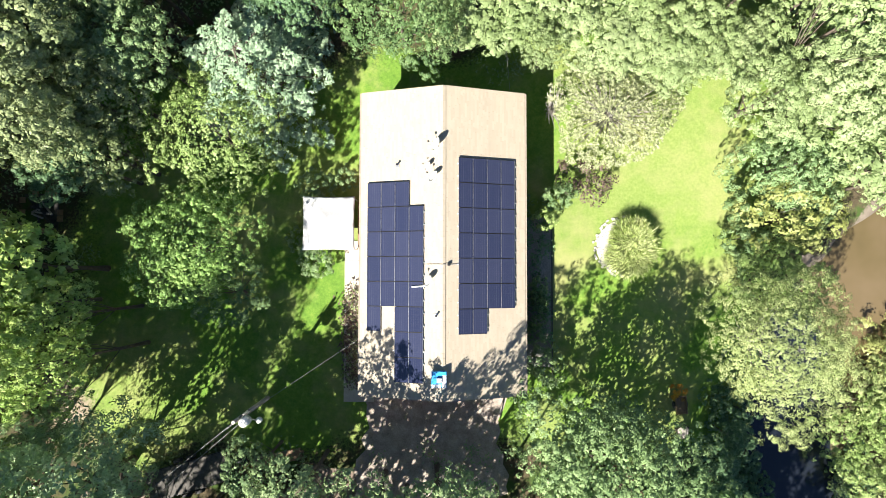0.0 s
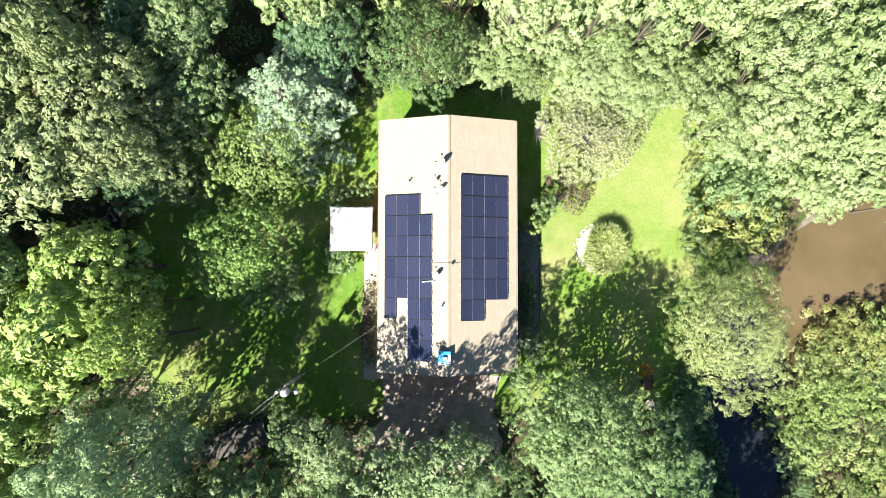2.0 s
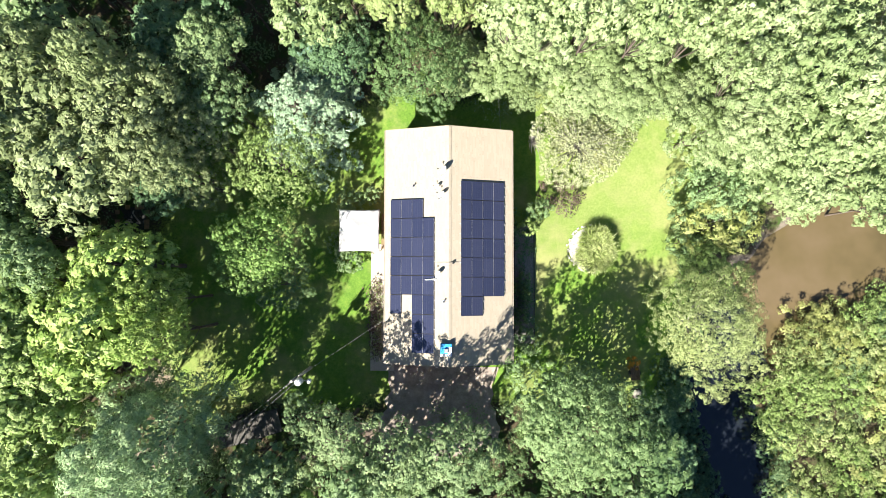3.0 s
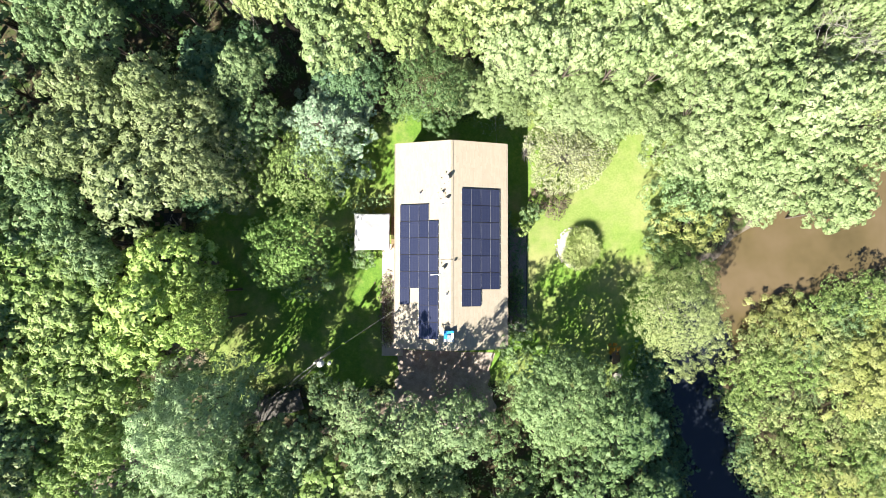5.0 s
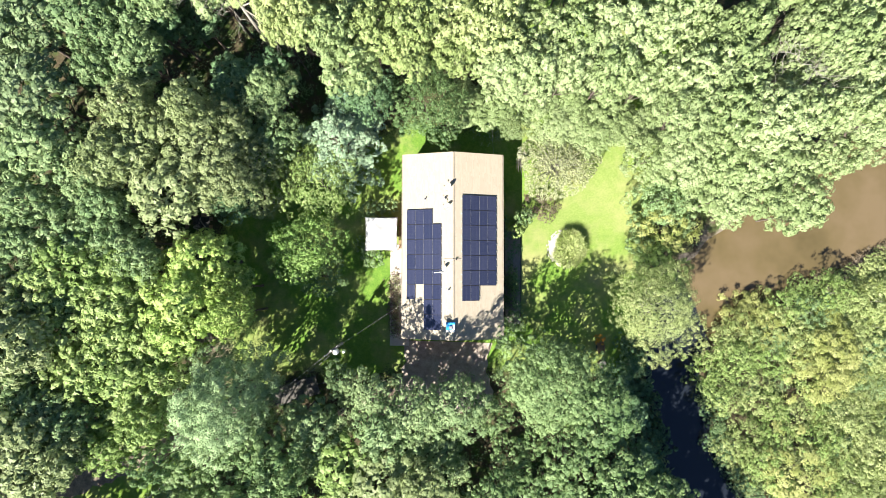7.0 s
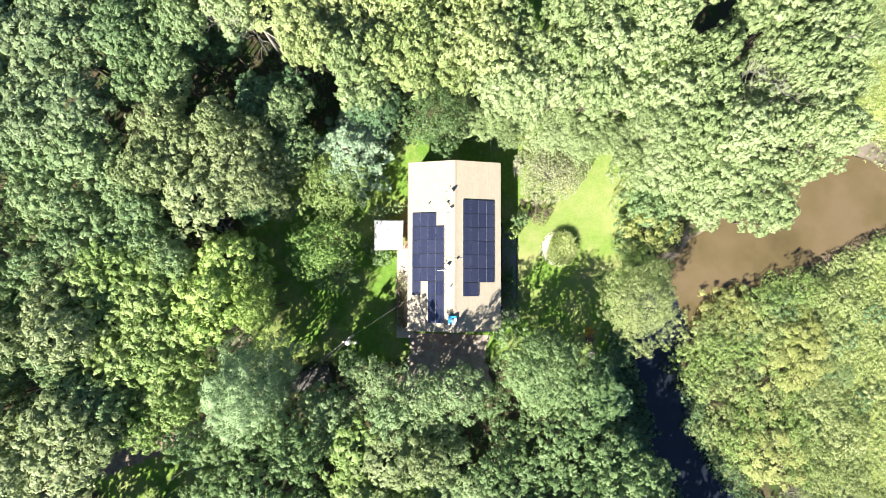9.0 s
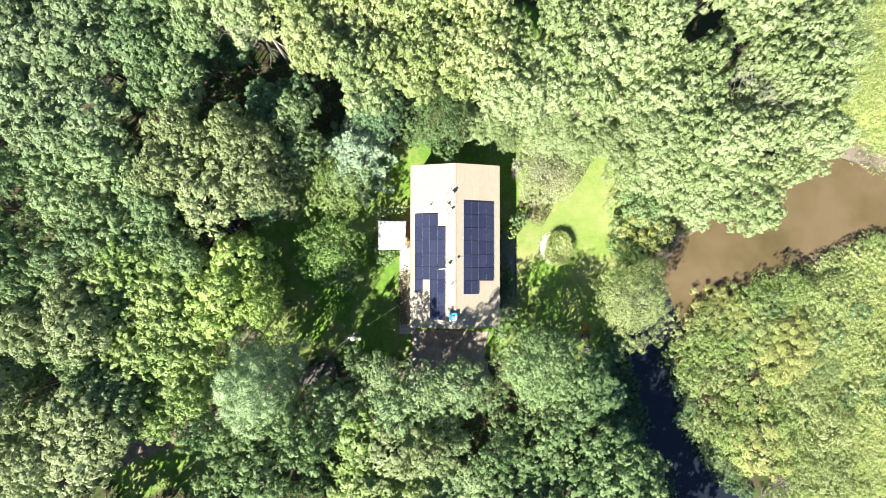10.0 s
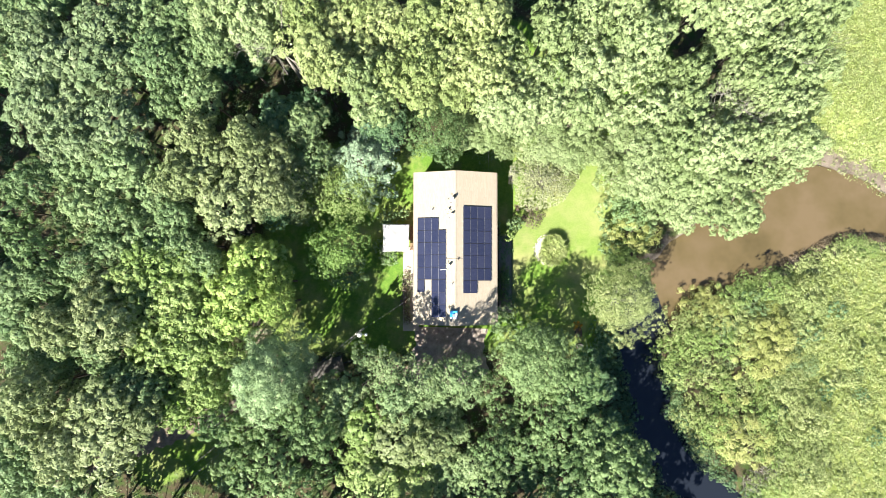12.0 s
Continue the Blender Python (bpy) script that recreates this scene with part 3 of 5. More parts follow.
def build_roof_things():
    # chimney wrapped in a blue tarp
    ch = thing("chimney", "brick chimney wrapped in a bright blue tarp", "chimney", at=pose(-0.24, -8.87, 5.2))
    part("stack", Soup().box((-0.45, -0.5, 0), (0.45, 0.5, 1.08)), BRICK_WALL, ch)
    part("tarp", Soup().box((-0.50, -0.55, 0.86), (0.50, 0.55, 1.15), taper=0.94), TARP, ch, "bright blue tarp")
    part("patch", Soup().box((-0.47, -0.52, 1.152), (0.12, -0.30, 1.165)).box((0.18, -0.52, 1.152), (0.46, 0.28, 1.165)), WHITE_PAINT, ch, "white patch of tarp")
    part("flue_cap", Soup().box((-0.17, -0.22, 1.152), (0.20, 0.16, 1.30), taper=0.8), STEEL, ch, "grey metal flue cap")
    # satellite dishes that face west
    dish = thing("satellite_dish", "white satellite dish on a short mast", "satellite dish", "satellite dishes on the roof")
    bowl, rings, sides = Soup(), 5, 18
    v = [(0, 0, 0)]
    for r in range(1, rings + 1):
        for k in range(sides):
            a = 6.2832 * k / sides
            q = r / rings
            v.append((0.44 * q * math.cos(a), 0.36 * q * math.sin(a), 0.10 * q * q))
    f = [(0, 1 + k, 1 + (k + 1) % sides) for k in range(sides)]
    f += [(1 + (r - 1) * sides + k, 1 + r * sides + k, 1 + r * sides + (k + 1) % sides, 1 + (r - 1) * sides + (k + 1) % sides) for r in range(1, rings) for k in range(sides)]
    back = [(x, y, z - 0.02) for x, y, z in v]
    bowl.add(v, f).add(back, [q[::-1] for q in f])
    rim = [1 + (rings - 1) * sides + k for k in range(sides)]
    bowl.f += [(rim[k], rim[(k + 1) % sides], rim[(k + 1) % sides] + len(v), rim[k] + len(v)) for k in range(sides)]
    tip = pose(0, 0, 0.62, 0, 0, 0) @ pose(0, 0, 0, 90 - 35, 0, -115)
    bowl.v = [tuple(tip @ Vector(p)) for p in bowl.v]
    part("bowl", bowl, WHITE_PAINT, dish, smooth=True)
    part("mast", Soup().tube([(0, 0, -0.05), (0, 0, 0.45), tip @ Vector((0, 0, -0.02))], [0.03, 0.03, 0.03]), STEEL, dish)
    part("feed_arm", Soup().tube([tip @ Vector((0, -0.34, 0.05)), tip @ Vector((0, -0.30, 0.5))], [0.018, 0.018]), STEEL, dish)
    e = tip @ Vector((0, -0.26, 0.52))
    part("feed_horn", Soup().box((e.x - 0.06, e.y - 0.05, e.z - 0.05), (e.x + 0.06, e.y + 0.05, e.z + 0.05)), DARK_METAL, dish)
    part("foot", Soup().box((-0.12, -0.12, -0.03), (0.12, 0.12, 0.02), pose(0, 0, 0, 0, -math.degrees(SLOPE), 0)), STEEL, dish)
    spots = [(-0.42, 6.35, 5, 1.0), (-0.98, 5.0, 0, 0.65), (-0.6, 4.25, -8, 0.9), (-0.9, -2.55, 0, 0.85)]
    for i, (x, y, rz, s) in enumerate(spots):
        m = pose(x, y, roof_z(x) + 0.02, 0, 0, rz) @ Matrix.Diagonal((s, s, s, 1))
        if i == 0:
            dish.matrix_basis = m
        else:
            copy_thing(dish, m)
    # plumbing vents
    for x, y in ((-3.08, 5.27), (-0.43, -4.79)):
        vent = thing("roof_vent", "small plumbing vent pipe with a dark cap", "vent", "vents on the roof", at=pose(x, y, roof_z(x)))
        part("flashing", Soup().box((-0.14, -0.14, 0), (0.14, 0.14, 0.035), pose(0, 0, 0, 0, -math.degrees(SLOPE), 0)), STEEL, vent)
        part("pipe", Soup().tube([(0, 0, -0.05), (0, 0, 0.30)], [0.05, 0.05], 10), DARK_METAL, vent)
        part("cap", Soup().tube([(0, 0, 0.30), (0, 0, 0.36)], [0.085, 0.06], 10), DARK_METAL, vent)
    # conduit over the ridge with a junction box, and a loose white pipe
    con = thing("conduit", "thin grey conduit crossing the ridge between panel arrays", "conduit", at=pose(0, -1.45, RIDGE))
    part("pipe", Soup().tube([(-1.35, 0, -1.35 * PITCH + 0.06), (0, 0, 0.10), (1.0, 0, -PITCH + 0.06)], [0.014] * 3), CABLE, con)
    part("junction_box", Soup().box((0.30, -0.09, -0.12), (0.46, 0.09, 0.04)), DARK_METAL, con)
    solid("white_pipe", Soup().tube([(-2.05, -2.92, roof_z(2.05) + 0.22), (-1.15, -2.85, roof_z(1.15) + 0.20)], [0.05, 0.05], 10), WHITE_PAINT, "short white plastic pipe lying on the roof", "pipe")


build_roof_things()


# ---- garden things ----
def build_tent():
    tent = thing("gazebo", "white cloth pop-up canopy on slim steel posts", "gazebo", at=pose(-8.25, 1.58, 0))
    hx, hy, n = 1.88, 1.95, 20
    s = Soup()
    rng = np.random.default_rng(3)
    for j in range(n + 1):
        for i in range(n + 1):
            u, w = 2 * i / n - 1, 2 * j / n - 1
            r = max(abs(u), abs(w))
            sag = -0.10 * math.sin(math.pi * r) * (0.4 + 0.6 * abs(abs(u) - abs(w)))
            z = 1.95 + 0.62 * (1 - r) + sag + 0.035 * math.sin(5.0 * u + 3.1 * w) * math.sin(2.2 * u - 4.3 * w + 0.8) + 0.02 * math.sin(11 * u * w + 4 * u) + rng.uniform(-0.008, 0.008)
            pull = 1 - 0.035 * (1 - min(abs(u), abs(w)) ** 2) * (r > 0.95)
            s.v.append((u * hx * pull, w * hy * pull, z))
    s.f = [(j * (n + 1) + i, j * (n + 1) + i + 1, (j + 1) * (n + 1) + i + 1, (j + 1) * (n + 1) + i) for j in range(n) for i in range(n)]
    ring = [i for i in range(n + 1)] + [(j + 1) * (n + 1) - 1 for j in range(1, n + 1)] + [n * (n + 1) + i for i in range(n - 1, -1, -1)] + [j * (n + 1) for j in range(n - 1, 0, -1)]
    k = len(s.v)
    s.v += [(s.v[i][0], s.v[i][1], s.v[i][2] - 0.22) for i in ring]
    m = len(ring)
    s.f += [(ring[a], ring[(a + 1) % m], k + (a + 1) % m, k + a)[::-1] for a in range(m)]
    part("canopy", s, CANVAS, tent, "white cloth roof with soft folds", smooth=True)
    for x in (-1, 1):
        for y in (-1, 1):
            part("post", Soup().box((x * 1.78 - 0.03, y * 1.85 - 0.03, 0), (x * 1.78 + 0.03, y * 1.85 + 0.03, 1.93)), STEEL, tent)


build_tent()


def build_deck():
    """Weathered boards beside the wall and a leaning ladder-like rail."""
    rail = thing("wooden_bench", "weathered wooden bench against the house wall", "bench", at=pose(-6.12, 1.6, 0))
    for i in range(4):
        part("slat", Soup().box((-0.22 + 0.115 * i, -1.7, 0.43), (-0.12 + 0.115 * i, 1.7, 0.47)), WOOD, rail)
    for y in (-1.5, 0, 1.5):
        part("leg", Soup().box((-0.2, y - 0.05, 0), (0.2, y + 0.05, 0.43)), WOOD, rail)
    patio = thing("patio", "pale concrete slabs along the house wall", "patio", kind="structure", at=pose(0, 0, 0))
    y = 0.4
    while y > -10.6:
        part("slab", Soup().box((-7.35, y - 1.48, -0.08), (-5.10, y, 0.055)), CONCRETE, patio)
        y -= 1.5
    path = thing("gravel_bed", "grey gravel strip with edging beside the house", "gravel bed", kind="structure", at=pose(0, 0, 0))
    part("gravel", Soup().box((5.10, -9.8, -0.05), (6.35, 3.2, 0.03)), SOIL, path, "dark mulch")
    part("stones", Soup().box((6.36, -9.0, -0.05), (8.12, 2.2, 0.045)), GRAVEL, path, "grey gravel")
    part("edging", Soup().box((8.15, -9.8, -0.05), (8.24, 2.2, 0.10)), WOOD_GREY, path)


build_deck()


# ---- plants ----
def lobed_crown(rng, radius, base, top, lobes, clumps, per, size, slim=0.62, spread=0.16, squash=0.42, core=0, corners=3):
    """A broadleaf crown: boughs that keep apart on a dome, twigs on each bough, leaves on each twig. Gives leaves, bough centres and tones."""
    mid = base + (top - base) * squash
    pick = []
    for _ in range(lobes):
        tries = np.stack([rng.uniform(0, 6.2832, 14), rng.uniform(-0.15, 1.0, 14)], 1)
        f = np.sqrt(1 - tries[:, 1] ** 2)
        at = np.stack([f * np.cos(tries[:, 0]), f * np.sin(tries[:, 0]), tries[:, 1]], 1)
        gap = np.min([np.linalg.norm(at - q[1], axis=1) for q in pick], axis=0) if pick else np.ones(14)
        k = int(np.argmax(gap))
        pick.append((tries[k], at[k]))
    az, cz = np.array([q[0][0] for q in pick]), np.array([q[0][1] for q in pick])
    ph = rng.uniform(0, 6.28, 4)
    wide = 1 + 0.15 * np.sin(2 * az + ph[0]) + 0.14 * np.sin(3 * az + ph[1]) + 0.11 * np.sin(5 * az + ph[2])
    flat = np.sqrt(1 - cz ** 2)
    deep = rng.uniform(0.72, 1.0, lobes)
    lc = np.stack([radius * wide * flat * np.cos(az) * deep, radius * wide * flat * np.sin(az) * deep,
                   mid + np.where(cz > 0, top - mid, mid - base) * cz * deep], 1)
    lr = radius * rng.uniform(0.15, 0.27, lobes)
    ld = unit(lc - np.array([0, 0, mid]))
    d = unit(rng.normal(size=(lobes, clumps, 3)) + 0.75 * ld[:, None] + np.array([0, 0, 0.5]))
    cc = lc[:, None] + d * (lr[:, None] * rng.uniform(0.72, 1.12, (lobes, clumps)))[..., None]
    out = unit(rng.normal(size=(lobes, clumps, per, 3)) + 0.8 * d[:, :, None])
    reach = 1.55 * spread * rng.uniform(0.68, 1.12, (lobes, clumps, per, 1)) * rng.uniform(0.75, 1.25, (lobes, clumps, 1, 1))
    c = (cc[:, :, None] + out * reach).reshape(-1, 3)
    n = (0.8 * out + 0.5 * d[:, :, None] + rng.normal(size=out.shape) * 0.16 + np.array([0, 0, 0.3])).reshape(-1, 3)
    q = leaves(rng, c, n, size, slim, corners=corners)
    tone = (0.35 * rng.random((lobes, 1, 1)) + 0.52 * rng.random((lobes, clumps, 1)) + 0.13 * rng.random((lobes, clumps, per))).reshape(-1)
    if core:
        # inner leaves that close the crown behind its boughs
        d = rng.normal(size=(core, 3))
        d[:, 2] = np.abs(d[:, 2]) - 0.15
        d = unit(d)
        inner = np.array([0, 0, mid]) + d * rng.uniform(0.5, 0.82, (core, 1)) * np.array([radius, radius, top - mid])
        q = np.concatenate([q, leaves(rng, inner, d * 0.6 + rng.normal(size=d.shape) * 0.3 + np.array([0, 0, 0.6]), size * 1.7, 0.75, corners=corners)])
        tone = np.concatenate([tone, rng.uniform(0.2, 0.7, core)])
    return q, lc, tone


def trunk_and_limbs(rng, top, ends, thick, sides=7):
    s = Soup()
    lean = rng.uniform(-0.3, 0.3, 2)
    core = [(lean[0] * t * t, lean[1] * t * t, -0.4 + t * (top * 0.78 + 0.4)) for t in np.linspace(0, 1, 7)]
    s.tube(core, [thick * (1.25 if i == 0 else 1 - 0.13 * i) for i in range(7)], sides)
    for e in ends:
        k = int(np.clip(e[2] / top * 5 - 1, 1, 5))
        a = np.array(core[k])
        b = np.array(e)
        mid = a * 0.5 + b * 0.5 + np.array([0, 0, -0.10 * np.linalg.norm(b - a)])
        s.tube([a, mid, b], [thick * 0.24, thick * 0.14, thick * 0.05], 5, False)
    return s


def broadleaf(seed, name, label, leaf, bark, lobes, clumps, per, size, limbs=9, radius=4.0, top=13.0, base=4.0, category="tree", group="", slim=0.62, spread=0.16, thick=0.24, core=0, corners=3, squash=0.42):
    rng = np.random.default_rng(seed)
    ob = thing(name, label, category, group)
    q, lc, tone = lobed_crown(rng, radius, base, top, lobes, clumps, per, size, slim, spread, squash, core, corners)
    part("trunk", trunk_and_limbs(rng, top, lc[rng.permutation(len(lc))[:limbs]], thick), bark, ob, smooth=True)
    part("crown", faces_mesh("crown", q, leaf, tone), None, ob)
    return ob


def conifer(seed, name, label, leaf, tiers, per_tier, radius=4.5, top=14.0, base=1.5, size=0.30, tuft=11, droop=0.1, group="", power=0.75, dense=2.6):
    """Whorls of limbs, each a flat plume of puffs of needles."""
    rng = np.random.default_rng(seed)
    ob = thing(name, label, "tree", group)
    wood = Soup().tube([(0, 0, -0.4), (0, 0, top * 0.5), (0, 0, top - 0.3)], [0.26, 0.17, 0.03], 7)
    cs, ns, al, tone = [], [], [], []
    for i in range(tiers):
        t = i / (tiers - 1)
        z = base + (top - base - 0.4) * t
        for b in range(per_tier):
            az = 6.2832 * (b / per_tier) + i * 1.1 + rng.uniform(-0.35, 0.35)
            ln = radius * (1 - t) ** power * rng.uniform(0.62, 1.15) + 0.35
            out = np.array([math.cos(az), math.sin(az), 0])
            sidew = np.array([-out[1], out[0], 0])
            rise = rng.uniform(0.0, 0.25) - droop
            end = out * ln * 0.92 + np.array([0, 0, z + rise * ln - 0.06])
            wood.tube([(0, 0, z - 0.1), tuple(out * ln * 0.5 + np.array([0, 0, z + rise * ln * 0.3 - 0.1])), tuple(end)], [0.05, 0.03, 0.01], 4, False)
            bough = rng.random()
            m = max(4, int(ln * 2.4 * dense))
            for k in range(m):
                f = 0.12 + 0.88 * math.sqrt((k + rng.uniform(0, 1)) / m)
                wid = ln * 0.34 * min(1.0, 2.2 * (1.04 - f)) * min(1.0, 2.5 * f)
                off = rng.uniform(-1, 1)
                p = out * (ln * f - 0.3 * abs(off) * wid) + sidew * off * wid + np.array([0, 0, z + rise * ln * f * f + rng.uniform(-0.12, 0.12)])
                dv = unit(rng.normal(size=(tuft, 3)) * 0.8 + 0.7 * out + 0.5 * sidew * off + np.array([0, 0, 0.35]))
                cs.append(p + dv * size * rng.uniform(0.5, 1.3, (tuft, 1)))
                al.append(dv + rng.normal(size=(tuft, 3)) * 0.4)
                ns.append(rng.normal(size=(tuft, 3)) * 0.35 + 0.5 * dv + np.array([0, 0, 0.8]))
                tone.append(0.45 * bough + 0.35 * rng.random() + 0.2 * rng.random(tuft))
    q = leaves(rng, np.concatenate(cs), np.concatenate(ns), size, 0.42, np.concatenate(al), corners=4)
    part("trunk", wood, BARK, ob, smooth=True)
    part("crown", faces_mesh("crown", q, leaf, np.concatenate(tone)), None, ob)
    return ob


def tuft_mesh(rng, blades, length, width, spread, material, name="blades", lean=0.7):
    """Arching blades from one root, each in three joints."""
    s = Soup()
    for _ in range(blades):
        a, r = rng.uniform(0, 6.2832), spread * math.sqrt(rng.uniform(0, 1))
        a2 = a + rng.uniform(-0.6, 0.6)
        ln, o = length * rng.uniform(0.6, 1.1), lean * rng.uniform(0.3, 1.1)
        d, w = (math.cos(a2), math.sin(a2)), (-math.sin(a2) * width, math.cos(a2) * width)
        x, y = r * math.cos(a), r * math.sin(a)
        p = []
        for f, h, ww in ((0, 0, 1), (0.35, 0.75, 0.9), (0.75, 0.95, 0.6), (1.1, 0.72, 0.1)):
            cx, cy, cz = x + d[0] * f * o * ln, y + d[1] * f * o * ln, h * ln
            p += [(cx - w[0] * ww, cy - w[1] * ww, cz), (cx + w[0] * ww, cy + w[1] * ww, cz)]
        s.add(p, [(0, 1, 3, 2), (2, 3, 5, 4), (4, 5, 7, 6)])
    me = s.mesh(name, material)
    me.attributes.new("tone", "FLOAT", "FACE").data.foreach_set("value", np.repeat(rng.uniform(0, 1, blades), 3).astype(np.float32))
    return me


class Grove:
    """Trees of one kind: a few models, built when first needed, then copies of them."""

    def __init__(self, make, kinds, radius, top):
        self.make, self.kinds, self.models, self.radius, self.top, self.count = make, kinds, [], radius, top, 0

    def plant(self, x, y, r, h, turn=None, sink=0.15):
        k = self.count % self.kinds
        fresh = k == len(self.models)
        if fresh:
            self.models.append(self.make(k))
        m = self.models[k]
        self.count += 1
        z = float(ground_z(np.array([x]), np.array([y]))[0]) - sink
        at = pose(x, y, z, 0, 0, random.uniform(0, 360) if turn is None else turn) @ Matrix.Diagonal((r / self.radius, r / self.radius, h / self.top, 1))
        if not fresh:
            return copy_thing(m, at)
        m.matrix_basis = at
        return m


WOODS = "trees of the surrounding woods"
YARD = "yard trees"
OUTER = dict(lobes=27, clumps=7, per=9, size=0.4, limbs=6, spread=0.2, core=250, base=7.5)
NEAR = dict(lobes=46, clumps=11, per=21, size=0.162, spread=0.155, core=600, corners=4, base=8.4)
FAR = dict(lobes=40, clumps=9, per=12, size=0.285, limbs=9, spread=0.19, core=420, base=9.2)
BIG = NEAR | dict(lobes=92, clumps=13, per=22, size=0.135, spread=0.14, radius=5.4, core=1800, base=5.0)
BUSH = dict(lobes=20, clumps=9, per=14, size=0.15, limbs=7, radius=1.6, top=2.4, base=0.15, category="shrub", thick=0.05, spread=0.13)
LOW = BUSH | dict(lobes=13, clumps=8, per=11, size=0.17, spread=0.11)
THICKET = BUSH | dict(lobes=32, clumps=8, per=12, size=0.145, radius=2.6, top=3.4, spread=0.12, core=120)


class Stand:
    """Trees of one leaf colour: fine ones close to the house, plainer ones further off."""

    def __init__(self, seed, label, leaf, kinds=4, **change):
        shape = dict(radius=3.5, top=16.5, base=11.9) | change
        self.far = Grove(lambda i: broadleaf(seed + i, "broadleaf_tree", label, leaf, BARK, group=WOODS, **(FAR | shape)), kinds, 3.5, 16.5)
        self.near = Grove(lambda i: broadleaf(seed + 500 + i, "broadleaf_tree", label, leaf, BARK, group=WOODS, **(NEAR | shape)), 3, 3.5, 16.5)

    def plant(self, x, y, r, h):
        (self.near if abs(x) < 25 and -18.2 < y < 15.5 else self.far).plant(x, y, r, h)


lights = Stand(25, "tall broadleaf tree with a sunlit pale green crown", LEAF_LIGHT, 6)
oaks = Stand(120, "tall broadleaf tree with a dense mid-green crown", LEAF_OAK, 5)
limes = Stand(230, "tall broadleaf tree with a bright yellow-green crown", LEAF_LIME)
gold_limes = Stand(330, "broadleaf tree with a vivid golden lime crown", LEAF_GOLD, 3, lobes=56, base=6.5)
fresh_limes = Stand(430, "tall broadleaf tree with a pale yellowish crown", LEAF_FRESH, 5)
olives = Stand(1040, "tall broadleaf tree with a grey olive-green crown", LEAF_OLIVE)
greys = Stand(1140, "tall broadleaf tree with a soft grey-green crown", LEAF_GREY)
darks = Stand(1250, "broadleaf tree with a deep green crown, shade put into its colour", LEAF_DARK, 3)
yards = Stand(1360, "broadleaf tree with glossy deep green leaves", LEAF_YARD, 4, lobes=28, core=80)
thin_oaks = Stand(1470, "tall airy broadleaf tree beside the driveway", LEAF_OAK, 5, lobes=26, base=8.5)
thin_limes = Stand(1570, "airy broadleaf tree with a bright yellow-green crown", LEAF_LIME, 3, lobes=18)
thin_olives = Stand(1670, "airy broadleaf tree with a grey olive-green crown", LEAF_OLIVE, 2, lobes=18)
edge_lights = Stand(1770, "broadleaf tree with a deep pale green crown at the lawn's edge", LEAF_LIGHT, 3, lobes=58, base=4.5)
edge_olives = Stand(1870, "broadleaf tree with a deep olive-green crown at the yard's edge", LEAF_OLIVE, 2, lobes=58, base=4.5)

pines = Grove(lambda i: conifer(80, "pine_tree", "pale blue-green pine with plume-like spreading limbs", LEAF_PINE, 12, 6, power=0.5, size=0.165, tuft=18, dense=3.6), 1, 4.5, 14.0)
spruces = Grove(lambda i: broadleaf(82, "spruce_tree", "dense pale blue-green evergreen with a rounded crown", LEAF_SPRUCE, BARK, group=YARD, **(NEAR | dict(lobes=110, clumps=13, per=24, size=0.16, base=2.0, squash=0.28, slim=0.4, spread=0.2, core=2200))), 1, 4.0, 13.0)
teals = Grove(lambda i: conifer(86, "spruce_tree", "dark teal conifer with fine drooping limbs", LEAF_TEAL, 14, 6, tuft=10, power=0.55, size=0.19), 1, 4.5, 14.0)
big_oaks = Grove(lambda i: broadleaf(150 + i, "broadleaf_tree", "broadleaf yard tree with a dense lobed green crown", LEAF_YARD, BARK, group=YARD, **BIG), 1, 5.4, 13.0)
dense_oak = Grove(lambda i: broadleaf(151, "broadleaf_tree", "broad oak with a dense grey-green crown beside the lawn", LEAF_YARD, BARK, group=YARD, **(BIG | dict(core=7000, base=3.0))), 1, 5.4, 13.0)
vivid_oak = Grove(lambda i: broadleaf(152, "broadleaf_tree", "yard tree with a vivid green lobed crown over shaded lawn", LEAF_VIVID, BARK, group=YARD, **(BIG | dict(lobes=64, size=0.15))), 1, 5.4, 13.0)
big_limes = Grove(lambda i: broadleaf(156, "broadleaf_tree", "broadleaf yard tree with a bright lobed lime-green crown", LEAF_LIME, BARK, group=YARD, **(BIG | dict(lobes=50))), 1, 5.4, 13.0)
river_tree = Grove(lambda i: broadleaf(79, "broadleaf_tree", "pale yellow-green tree leaning over the river bank", LEAF_WILLOW, BARK_GREY, group=YARD, **(BIG | dict(size=0.108, slim=0.5, lobes=100, clumps=14, per=22, limbs=30, thick=0.2, spread=0.15, core=4200))), 1, 5.4, 13.0)
low_willows = Grove(lambda i: broadleaf(97 + i, "willow_shrub", "low yellow-green willow shrub on the far river bank", LEAF_WILLOW, BARK_GREY, group="willow shrubs", **LOW), 4, 1.6, 2.4)
willows = Grove(lambda i: broadleaf(90 + i, "willow_shrub", "yellow-green willow shrub on the far river bank", LEAF_WILLOW, BARK_GREY, group="willow shrubs", **THICKET), 3, 2.6, 3.4)
alders = Grove(lambda i: broadleaf(190 + i, "alder_shrub", "fresh green alder shrub on the far river bank", LEAF_LIME, BARK_GREY, group="alder shrubs", **THICKET), 2, 2.6, 3.4)
dark_alders = Grove(lambda i: broadleaf(194 + i, "alder_shrub", "deep green alder shrub on the far river bank", LEAF_OAK, BARK_GREY, group="alder shrubs", **THICKET), 2, 2.6, 3.4)
